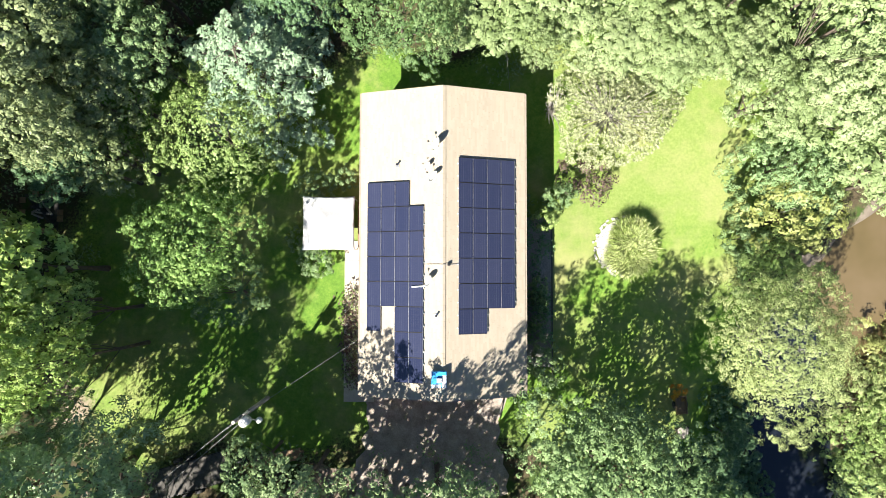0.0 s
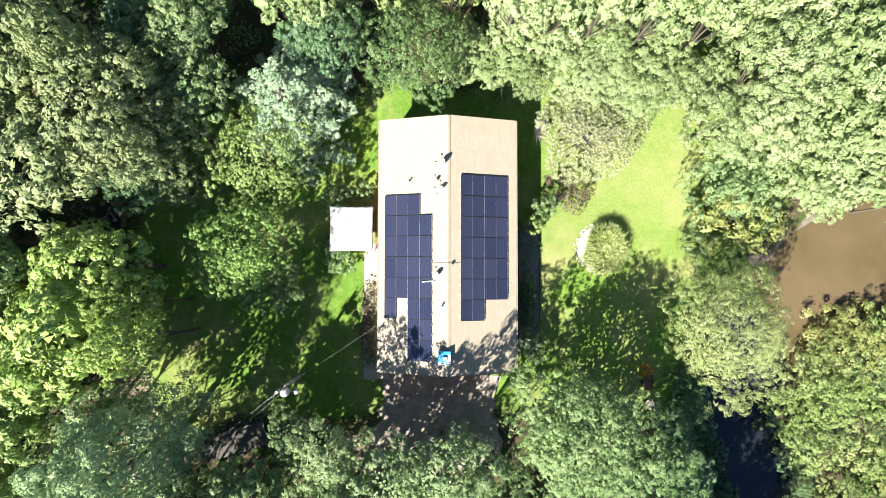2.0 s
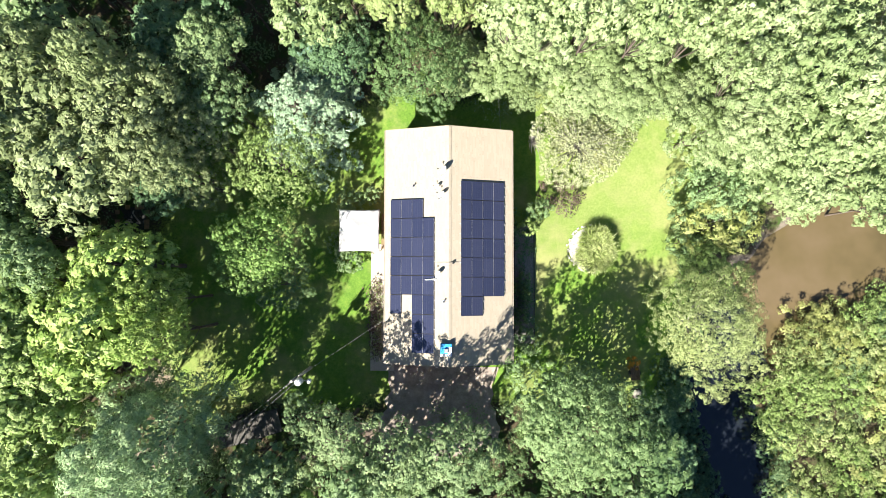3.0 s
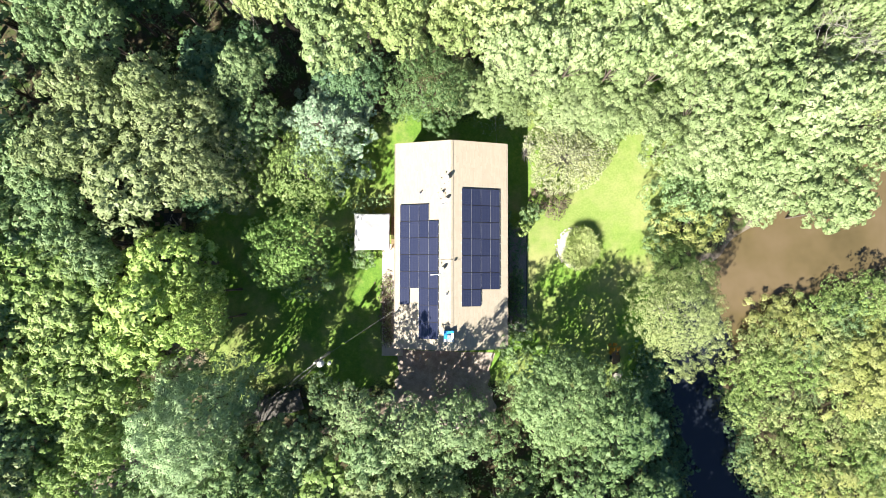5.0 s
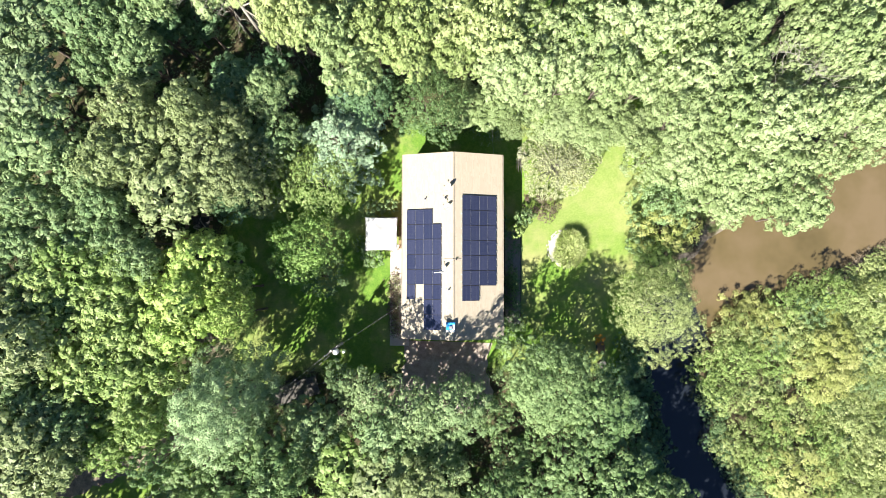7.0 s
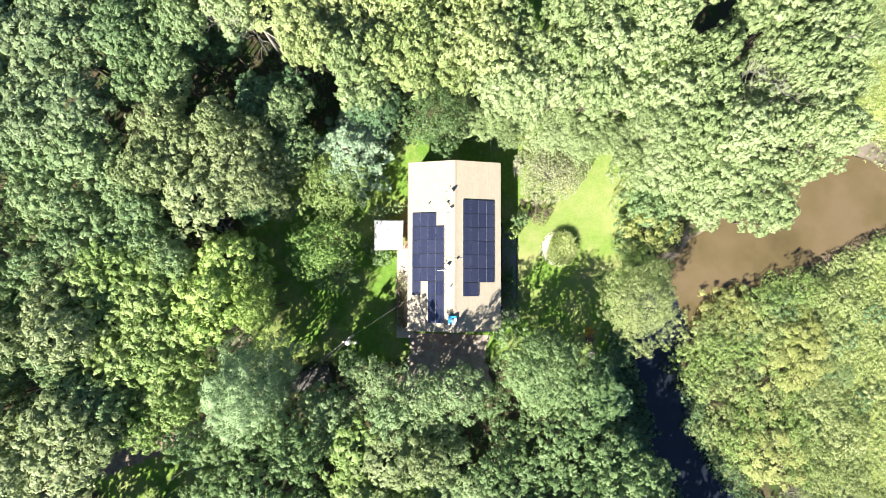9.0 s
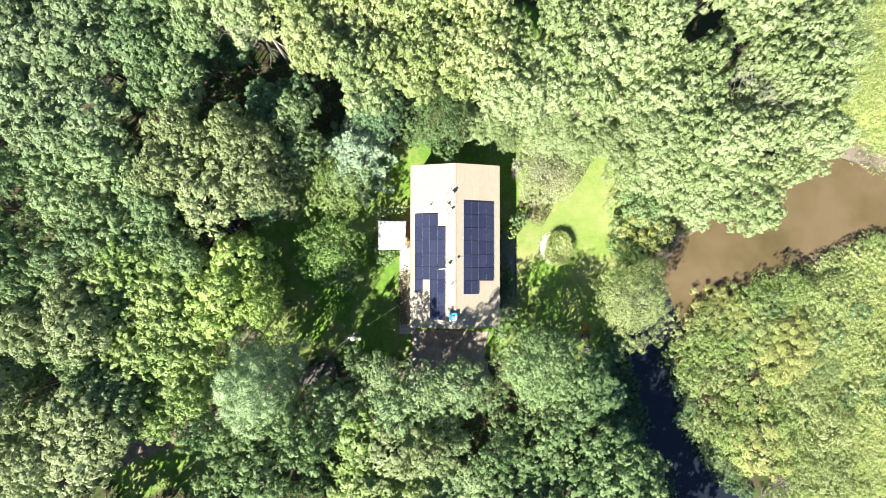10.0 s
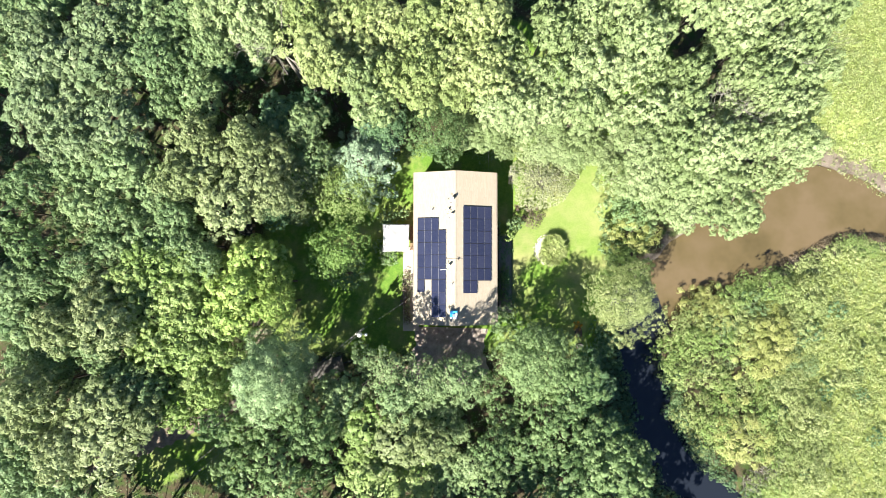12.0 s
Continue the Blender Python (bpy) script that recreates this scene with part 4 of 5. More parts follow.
golds = Grove(lambda i: broadleaf(95 + i, "willow_shrub", "yellowing shrub on the river bank", LEAF_YELLOW, BARK_GREY, group="willow shrubs", **(BUSH | dict(lobes=30, size=0.11))), 2, 1.6, 2.4)
shrubs = Grove(lambda i: broadleaf(100 + i, "shrub", "low rounded green shrub in the yard", LEAF_OAK, BARK, group="yard shrubs", **BUSH), 3, 1.6, 2.4)
shade_shrubs = Grove(lambda i: broadleaf(110 + i, "shrub", "dark green shrub with shade put into its leaf colour", LEAF_DARK, BARK, group="bank shrubs", **LOW), 3, 1.6, 2.4)

# yard trees round the clearing: x, y, crown radius, height
pines.plant(-12.4, 11.3, 5.6, 12.0, 20)
spruces.plant(-22.9, -15.8, 4.9, 19.5, 40)
teals.plant(-11.0, 15.6, 3.6, 10.5, 80)
yards.plant(-14.6, -3.4, 2.4, 5.5)
river_tree.plant(22.2, -6.8, 4.8, 10.4)
limes.plant(23.4, -2.6, 2.8, 5.0)
dense_oak.plant(10.5, -14.7, 5.5, 12.0)
vivid_oak.plant(-16.0, -0.25, 3.6, 11.0, 90)
big_limes.plant(-14.7, 7.0, 4.2, 10.4)
big_oaks.plant(-2.9, 15.3, 4.0, 10.5)
yards.plant(15.8, -18.2, 3.2, 10.0)
thin_oaks.plant(-0.4, -16.2, 3.0, 14.3)
thin_oaks.plant(-4.2, -16.7, 3.0, 14.0)
thin_oaks.plant(-8.5, -15.2, 2.5, 13.6)
oaks.plant(-18.4, 11.6, 2.5, 12.5)
oaks.plant(-19.2, 15.4, 2.7, 13.5)
# two more trees, added to cast shade on the lawn west of the house
yards.plant(-19.8, -20.2, 2.8, 13.5)
yards.plant(-17.4, -22.6, 2.8, 14.5)

WEST_GREY = [(-51.7, 25.7, 2.8), (-49.8, 22.2, 3.4), (-50.4, 17.0, 3.6), (-46.0, 18.4, 3.2), (-45.1, 12.5, 3.1), (-41.4, 14.3, 3.3), (-42.2, 21.2, 3.2), (-43.1, 26.1,
    3.0), (-48.2, 13.2, 2.9), (-45.4, 22.6, 2.8)]
FAR_WEST_OAKS = [(-54.8, 28.0, 2.6), (-50.3, 29.3, 2.8), (-54.6, 22.4, 2.5), (-38.5, 28.4, 2.9), (-37.0, 22.8, 2.8), (-35.3, 25.9, 2.5), (-35.8, 17.2, 2.2), (-32.9, 28.4,
    2.5), (-32.1, 23.1, 2.5), (-31.6, 18.6, 2.8), (-34.4, 20.3, 2.2), (-48.0, 9.9, 2.9), (-51.4, 7.4, 2.9), (-44.9, 8.5, 2.9), (-39.8, 9.2, 3.2), (-35.6, 6.4, 2.9),
    (-45.2, 4.7, 2.6), (-41.7, 4.0, 2.9), (-38.2, 4.5, 2.6), (-33.6, 3.5, 2.3), (-32.8, 0.3, 2.3), (-30.3, -1.5, 2.1), (-29.4, 24.2, 2.1)]
DEEP_WEST = [(-54.4, 4.3, 2.7), (-50.6, 4.0, 2.3), (-47.8, 1.3, 2.6), (-53.2, 0.6, 2.6), (-50.1, -0.8, 2.3)]
WEST_OAKS = [(-38.2, 0.9, 3.1), (-41.3, -0.4, 2.3), (-45.0, -2.8, 2.5), (-53.1, -4.9, 3.0), (-49.4, -4.6, 2.5), (-46.9, -7.3, 2.5), (-53.0, -8.6, 3.0), (-50.7, -11.2,
    2.9), (-46.1, -11.0, 2.7), (-42.0, -12.3, 2.7), (-52.8, -14.0, 2.4), (-48.4, -14.4, 2.6), (-37.0, -17.4, 2.8), (-40.4, -15.9, 2.7), (-51.8, -26.4, 3.1), (-47.7,
    -28.6, 3.1), (-53.5, -23.1, 2.8), (-52.0, -29.4, 2.7), (-49.8, -24.1, 2.4), (-43.0, 0.9, 2.1), (-34.8, 0.2, 2.3), (-53.3, -19.1, 2.3)]
WEST_OLIVES = [(-30.7, 10.1, 3.4), (-24.4, 9.8, 3.5), (-27.6, 5.1, 3.3), (-32.7, 7.8, 2.6), (-22.3, 6.3, 2.3), (-42.4, -6.0, 2.7), (-46.3, -10.2, 2.6), (-41.0, -9.4,
    2.7), (-50.1, -17.2, 3.3), (-45.4, -18.9, 3.1), (-40.7, -19.4, 3.5), (-41.3, -23.1, 3.6), (-45.8, -23.9, 3.3), (-49.5, -21.2, 3.1), (-37.7, -20.4, 2.5), (-31.3, 13.2,
    2.0), (-25.2, 12.8, 2.0)]
WEST_LIMES = [(-37.3, -2.8, 3.1), (-39.3, -4.5, 2.6), (-32.5, -3.2, 2.9), (-33.1, -6.2, 2.8), (-37.7, -8.0, 3.1), (-33.1, -8.9, 3.1), (-29.0, -9.6, 2.6), (-32.3, -12.8,
    3.2), (-36.4, -12.8, 2.8), (-28.8, -13.8, 2.6), (-32.1, -17.3, 3.1), (-33.5, -19.8, 2.4), (-29.4, -17.3, 2.0)]
GOLD_LIMES = [(-25.1, -1.7, 2.7), (-26.5, -6.4, 3.4), (-22.0, -7.2, 2.0), (-25.6, -4.0, 1.9), (-22.5, -4.5, 1.8), (-28.0, -8.6, 2.0)]
NORTHWEST_LIGHTS = [(-25.9, 28.1, 3.2), (-24.2, 25.5, 2.6), (-21.8, 29.0, 2.1), (-29.5, 27.7, 2.5), (-27.5, 29.5, 2.3)]
SHADE_OAKS = [(-22.1, 16.2, 2.6), (-30.4, 22.7, 2.3), (-19.2, 17.0, 2.4), (-22.7, 4.7, 2.0), (-27.2, 23.9, 2.4), (-11.0, 15.9, 2.2), (-8.5, 15.4, 2.0)]
SOUTH_YARD = [(-27.7, -24.2, 2.7), (-22.8, -23.4, 2.7), (-25.6, -28.1, 3.1), (-21.4, -27.0, 2.8), (-19.2, -24.2, 2.4), (-19.4, -29.4, 2.7), (-16.9, -23.4, 2.3), (-28.6,
    -21.2, 2.2), (-29.0, -28.9, 2.3), (-16.8, -28.2, 2.0)]
TRACK_OAKS = [(-11.9, -14.5, 1.9), (-14.4, -19.1, 2.6), (-11.6, -18.1, 2.1), (-16.2, -18.2, 1.7)]
SOUTH_OAKS = [(-7.3, -18.7, 2.5), (-2.6, -17.7, 3.1), (1.5, -17.5, 2.9)]
SOUTH_LOW_OAKS = [(-14.8, -22.1, 2.2), (-6.0, -21.4, 2.7), (-1.8, -21.8, 2.9), (0.4, -24.0, 2.6), (2.3, -28.2, 2.6), (-1.2, -28.2, 2.9), (-0.5, -30.7, 2.6)]
SOUTHEAST_OAKS = [(5.8, -22.1, 2.1), (12.0, -21.9, 2.3), (16.9, -20.9, 1.8), (8.7, -20.9, 1.7), (4.0, -17.7, 1.8), (6.7, -24.2, 1.8), (4.6, -25.6, 2.2), (7.4, -29.2,
    2.9), (10.5, -26.1, 2.9), (14.1, -24.8, 3.2), (14.8, -29.2, 3.3), (11.1, -30.5, 2.9), (4.0, -30.7, 2.6)]
SOUTH_LIMES = [(-11.8, -22.8, 3.1), (-11.9, -28.1, 2.8), (-10.4, -30.6, 3.3), (-6.2, -27.6, 2.6), (-4.6, -30.4, 2.8), (-8.4, -30.9, 2.4)]
SOUTH_OLIVES = [(-7.6, -24.4, 3.2), (-3.4, -25.1, 2.6)]
SOUTHEAST_YARD = [(18.5, -25.1, 3.3), (20.1, -29.1, 3.3), (25.1, -28.0, 2.0), (17.2, -30.0, 2.8), (22.9, -30.5, 2.4), (21.2, -25.8, 2.0)]
NORTH_LIMES = [(-14.3, 26.9, 3.3), (-17.0, 23.4, 3.0), (-11.6, 23.3, 3.0), (-8.7, 26.8, 3.0), (-6.0, 23.3, 2.7), (-3.4, 26.4, 3.0), (-14.3, 20.5, 2.3), (-8.0, 20.0, 2.7),
    (-4.0, 20.7, 2.7), (-0.7, 26.9, 2.7), (-1.2, 22.2, 2.7), (2.8, 26.9, 3.0), (1.4, 23.6, 2.5), (3.3, 20.6, 2.9), (0.2, 18.5, 2.4), (-4.6, 18.1, 1.9), (-18.1, 27.6,
    2.3), (-17.0, 20.7, 1.6), (-11.6, 28.3, 2.5)]
NORTH_LIGHTS = [(-10.2, 17.4, 2.7), (4.8, 17.3, 2.5), (8.4, 20.9, 3.0), (11.0, 27.1, 2.8), (7.6, 16.7, 2.9), (5.5, 23.6, 2.7), (-11.6, 19.4, 2.3), (4.2, 28.9, 2.1)]
NORTHEAST_TOP = [(12.0, 24.9, 2.9), (15.8, 27.8, 3.0), (19.9, 28.7, 2.7), (24.7, 27.7, 2.9), (28.4, 28.4, 2.6), (33.6, 28.1, 3.0), (37.7, 28.8, 2.7), (41.8, 28.1, 2.9),
    (45.2, 28.5, 2.6), (14.7, 24.2, 2.9), (18.5, 24.8, 2.9), (22.0, 24.2, 2.7), (31.8, 24.8, 2.7), (35.2, 24.3, 2.9), (39.1, 23.7, 2.7), (42.5, 24.6, 2.7), (12.0, 20.0,
    2.9), (15.7, 20.7, 2.9), (19.8, 20.8, 2.9), (23.9, 20.4, 2.7), (27.4, 20.4, 2.6), (33.4, 20.4, 2.3), (36.8, 19.6, 2.7), (40.9, 20.3, 2.7), (43.8, 21.2, 2.0)]
NORTHEAST_MID = [(11.0, 16.6, 2.9), (15.1, 16.4, 2.9), (19.2, 16.0, 2.9), (23.3, 15.7, 2.9), (27.1, 16.8, 2.6), (32.9, 16.4, 2.2), (36.3, 17.5, 2.6), (39.7, 16.4, 2.9),
    (42.5, 17.1, 1.9), (22.6, 12.1, 2.7), (26.0, 12.8, 2.7), (30.1, 11.8, 2.7), (34.2, 12.6, 2.7), (37.6, 13.0, 2.7), (41.0, 12.0, 2.7), (43.0, 11.1, 1.6)]
RIVERSIDE = [(24.5, 9.3, 2.7), (28.2, 9.1, 2.9), (31.8, 9.0, 2.9), (35.4, 9.1, 2.9), (38.8, 9.1, 2.9), (41.6, 9.9, 2.3), (29.1, 5.0, 2.4), (32.5, 5.0,
    2.7), (35.8, 4.8, 2.7), (37.7, 3.5, 2.0)]
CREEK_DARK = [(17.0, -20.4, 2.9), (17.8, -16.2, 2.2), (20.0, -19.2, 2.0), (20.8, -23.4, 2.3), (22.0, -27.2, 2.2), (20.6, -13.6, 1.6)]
LAWN_EDGE = [(21.8, 9.8, 2.5), (24.6, 10.6, 2.7), (27.4, 8.8, 2.8), (28.8, 6.0, 2.6), (23.6, 14.6, 2.8), (26.8, 12.6, 2.8), (1.6, 15.9, 2.7), (5.2, 15.7, 2.5), (6.8,
    13.4, 1.5), (11.4, 14.4, 2.9), (15.6, 14.2, 2.9), (20.7, 13.1, 2.2), (15.4, 13.4, 2.6), (18.8, 13.4, 2.4), (5.6, 17.4, 2.2), (8.4, 16.4, 2.2), (13.2, 16.8, 2.5),
    (17.2, 16.4, 2.5), (21.4, 13.6, 2.4), (30.6, 7.6, 2.4), (31.4, 4.6, 2.2)]
WEST_EDGE = [(-20.6, 9.2, 2.7), (-21.4, 5.4, 2.3), (-22.6, 12.6, 2.8), (-24.6, 6.6, 2.6), (-25.8, 10.4, 2.6)]
for stand, places, tall in ((greys, WEST_GREY, 16.5), (oaks, FAR_WEST_OAKS, 16), (yards, DEEP_WEST, 16), (oaks, WEST_OAKS, 16), (olives, WEST_OLIVES, 17.5), (limes,
                            WEST_LIMES, 16), (gold_limes, GOLD_LIMES, 16.5), (lights, NORTHWEST_LIGHTS, 17), (darks, SHADE_OAKS, 12.5), (yards, SOUTH_YARD, 15.5),
                            (thin_oaks, TRACK_OAKS, 11.5), (thin_oaks, SOUTH_OAKS, 13.5), (thin_oaks, SOUTH_LOW_OAKS, 11.0), (yards, SOUTHEAST_OAKS, 10.0), (thin_limes, SOUTH_LIMES, 10.8), (thin_olives, SOUTH_OLIVES, 11.5), (yards, SOUTHEAST_YARD, 11.5), (fresh_limes, NORTH_LIMES, 17.5), (lights, NORTH_LIGHTS, 17), (lights, NORTHEAST_TOP, 17.5),
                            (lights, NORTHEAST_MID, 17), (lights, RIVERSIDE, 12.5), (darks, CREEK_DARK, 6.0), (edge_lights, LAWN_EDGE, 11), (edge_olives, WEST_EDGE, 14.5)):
    for x, y, r in places:
        stand.plant(x, y, r * 1.13, tall * random.uniform(0.93, 1.06))
for x, y, r in ((18.6, -25.6, 3.2), (21.4, -30.2, 3.1), (24.6, -33.6, 2.8)):
    darks.plant(x, y, r, 8.5)

# the woods go on outside: a loose belt of trees
outer_oaks = Grove(lambda i: broadleaf(160 + i, "broadleaf_tree", "tall broadleaf tree with a dense mid-green crown", (LEAF_OAK, LEAF_OLIVE, LEAF_DARK)[i], BARK, group=WOODS, **OUTER), 3, 4.0, 13.0)
for i in range(52):
    a = 6.2832 * i / 52
    x, y = 72 * math.cos(a) + random.uniform(-4, 4), 44 * math.sin(a) + random.uniform(-3, 3)
    if float(river_gap(np.array([x]), np.array([y]))[0][0]) > 3 and not (x > 40 and y < 30):
        outer_oaks.plant(x, y, random.uniform(3.8, 5.0), random.uniform(12, 15))

for i in range(16):
    outer_oaks.plant(-66 + 5.6 * i + random.uniform(-1, 1), -41 + random.uniform(-2, 2), random.uniform(3.6, 4.4), random.uniform(14, 17))

# thicket on the far bank: x, y, radius
WILLOW_BUSHES = [(31.6, -11.8, 2.2), (32.9, -17.9, 1.6), (34.4, -10.3, 2.1), (39.8, -9.4, 2.2), (42.0, -10.7, 2.2), (41.3, -12.7, 1.9), (37.1, -17.7, 1.9), (41.0, -19.8,
    2.1), (35.4, -22.8, 2.2), (33.4, -24.2, 1.6), (40.3, -23.8, 2.2), (47.1, -19.8, 1.9), (47.5, -22.6, 2.2), (42.4, -28.5, 2.2), (47.4, -27.7, 2.1), (35.3, -27.5, 1.3),
    (49.2, -18.2, 1.9), (47.7, -10.3, 1.8), (51.0, -9.5, 2.1), (47.8, -6.2, 2.1), (51.0, -6.3, 2.1), (50.7, -12.5, 1.6), (50.5, -20.8, 2.1), (50.5, -24.4, 2.2), (50.4,
    -28.3, 2.2), (47.1, -31.4, 2.2), (50.3, -32.2, 2.2)]
ALDER_BUSHES = [(30.7, -14.5, 1.9), (31.5, -16.9, 1.9), (40.4, -7.0, 2.1), (42.1, -5.2, 1.6), (42.7, -16.4, 1.6), (43.4, -19.0, 1.4), (45.0, -29.2, 1.7), (39.3, -28.5,
    1.6), (45.9, -33.8, 1.9), (33.5, -13.5, 2.2), (35.5, -12.6, 2.1), (45.3, -5.2, 2.1), (38.7, -13.5, 2.1), (38.2, -19.0, 1.6), (38.6, -21.7, 2.2), (36.9, -25.3, 2.2),
    (43.5, -22.8, 2.1), (44.6, -25.3, 2.2), (43.1, -33.8, 1.6)]
GOLD_BUSHES = [(35.2, -8.2, 2.0), (37.1, -7.1, 1.8), (38.2, -9.4, 1.4), (44.7, -12.1, 2.1), (43.9, -14.9, 1.8), (46.4, -13.3, 1.6), (40.9, -26.1, 2.1)]
DARK_BUSHES = [(38.4, -11.1, 1.6), (43.2, -7.6, 1.8), (39.5, -15.7, 1.4), (35.7, -16.5, 1.3), (46.0, -19.0, 1.3), (48.4, -15.7, 1.6), (51.4, -16.7, 1.4), (47.8, -8.2,
    1.1)]
for grove, places in ((willows, WILLOW_BUSHES), (alders, ALDER_BUSHES), (golds, GOLD_BUSHES), (dark_alders, DARK_BUSHES)):
    for x, y, r in places:
        grove.plant(x, y, r * 1.25, r * random.uniform(1.1, 1.7))
n = 0
while n < 200:
    x, y = random.uniform(45, 78), random.uniform(-44, 6)
    d, far = river_gap(np.array([x]), np.array([y]))
    if far[0] and d[0] > 1.0:
        r = random.uniform(0.8, 1.7)
        (shade_shrubs if random.random() < 0.14 else low_willows).plant(x, y, r, r * random.uniform(0.9, 1.4))
        n += 1

# low willows close to the river's edge
n = 0
while n < 75:
    x, y = random.uniform(33, 64), random.uniform(-14, 6)
    d, far = river_gap(np.array([x]), np.array([y]))
    if far[0] and 0.3 < d[0] < 2.4:
        (low_willows if random.random() < 0.7 else alders).plant(x, y, random.uniform(0.7, 1.2), random.uniform(0.7, 1.1))
        n += 1

# dark scrub on the creek's far rim
n = 0
while n < 60:
    x, y = random.uniform(26, 46), random.uniform(-40, -15)
    d, far = river_gap(np.array([x]), np.array([y]))
    if far[0] and -0.3 < d[0] < 1.6:
        (shade_shrubs if random.random() < 0.7 else dark_alders).plant(x, y, random.uniform(0.9, 1.6), random.uniform(1.2, 2.4))
        n += 1

# shrubs on the house side
YARD_SHRUBS = [(22.8, -1.8, 1.6, 3.0), (21.7, 0.5, 1.4, 3.6), (22.0, 2.9, 1.3, 3.8), (-9.5, 4.5, 1.2, 1.2), (-9.4, -1.1, 1.5, 1.2), (-7.2, 5.0, 1.0, 0.9), (-10.8, 0.5, 0.8, 0.9),
               (8.5, 3.6, 1.2, 2.2), (7.4, -8.5, 1.5, 2.0), (7.0, -3.0, 0.75, 1.1), (7.1, -4.3, 0.7, 1.0), (7.0, -5.6, 0.7, 0.9), (6.9, -6.7, 0.7, 0.9)]
for x, y, r, h in YARD_SHRUBS:
    shrubs.plant(x, y, r, h)
bank_bush = Grove(lambda i: broadleaf(133, "shrub", "wide feathery blue-green bush on the river bank", LEAF_BANK, BARK, group="yard shrubs", **(NEAR | dict(lobes=60, clumps=14, per=24, size=0.14, slim=0.42, base=0.4, radius=3.6, top=5.0, spread=0.13, category="shrub"))), 1, 3.6, 5.0)
bank_bush.plant(23.9, 5.5, 2.9, 6.2)
lime_bush = Grove(lambda i: broadleaf(130, 'shrub', 'bright lime-green rounded shrub', LEAF_LIME, BARK, group='yard shrubs', **BUSH), 1, 1.6, 2.4)
lime_bush.plant(7.6, 2.0, 0.9, 2.2)
lime_bush.plant(26.0, 1.4, 2.1, 4.2)
golds.plant(24.6, 2.4, 2.2, 5.2)
lime_bush.plant(23.0, -1.0, 1.6, 3.0)
lime_bush.plant(24.0, 0.6, 1.9, 4.2)
shrubs.plant(26.6, 3.0, 1.8, 3.0)
n = 0
while n < 110:
    x, y = random.uniform(19, 38), random.uniform(-38, -8)
    d, far = river_gap(np.array([x]), np.array([y]))
    if 0.2 < d[0] < (0.0 if far[0] else 4.2):
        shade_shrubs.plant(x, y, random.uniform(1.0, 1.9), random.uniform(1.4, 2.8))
        n += 1
# dark shrubs added to fill a shaded gap between the crowns
for x, y in ((26.4, 12.0), (25.6, 13.6), (26.0, 9.4)):
    shade_shrubs.plant(x, y, random.uniform(1.4, 2.0), random.uniform(2.0, 3.2))

# ---- yard details ----
POLE_WOOD = plain("bleached_pole_wood", (0.30, 0.28, 0.25), (0.52, 0.49, 0.45), 3.0)


def build_tufted_tree():
    """A low spreading tree whose twigs end in upturned rosettes."""
    rng = np.random.default_rng(21)
    ob = thing("ornamental_tree", "pale cream-green ornamental tree with tufted rosettes", "tree", at=pose(12.2, 9.6, 0))
    n, per = 1500, 14
    az, rr = rng.uniform(0, 6.2832, n), np.sqrt(rng.uniform(0, 1, n))
    edge = 4.3 * (1 + 0.10 * np.sin(3 * az + 1) + 0.07 * np.sin(5 * az))
    c = np.stack([edge * rr * np.cos(az) * 1.08, edge * rr * np.sin(az) * 0.92, 4.9 - 2.6 * rr ** 2 + rng.uniform(-0.7, 0.25, n)], 1)
    tilt = np.stack([0.5 * rr * np.cos(az), 0.5 * rr * np.sin(az), np.ones(n)], 1) + rng.normal(size=(n, 3)) * 0.25
    tilt = unit(tilt)[:, None]
    d = rng.normal(size=(n, per, 3))
    d = unit(unit(d - tilt * (d * tilt).sum(-1, keepdims=True)) + tilt * rng.uniform(0.1, 0.9, (n, per, 1)))
    cc = c[:, None] + d * 0.12
    nn = tilt + 0.0 * d - d * (d * tilt).sum(-1, keepdims=True)
    q = leaves(rng, cc.reshape(-1, 3), nn.reshape(-1, 3), 0.155, 0.3, d.reshape(-1, 3))
    wood = Soup().tube([(0, 0, -0.3), (0.05, 0, 0.7), (0, 0.05, 1.6)], [0.17, 0.14, 0.10], 8)
    for i in rng.permutation(n)[:110]:
        e = c[i]
        wood.tube([(0, 0, rng.uniform(0.8, 1.6)), (e[0] * 0.5, e[1] * 0.5, 0.55 * e[2] + 0.5), tuple(e)], [0.05, 0.032, 0.012], 4, False)
    part("trunk", wood, BARK_GREY, ob, smooth=True)
    part("crown", faces_mesh("crown", q, LEAF_PALE), None, ob)


build_tufted_tree()
plum = Grove(lambda i: broadleaf(121, "ornamental_shrub", "sparse dark purple-brown shrub on the lawn", LEAF_PLUM, BARK, 26, 6, 6, 0.2, limbs=24, radius=1.6, top=2.4, base=0.4, category="shrub", slim=0.5, spread=0.2, thick=0.06), 1, 1.6, 2.4)
plum.plant(10.75, 4.9, 1.7, 2.2)


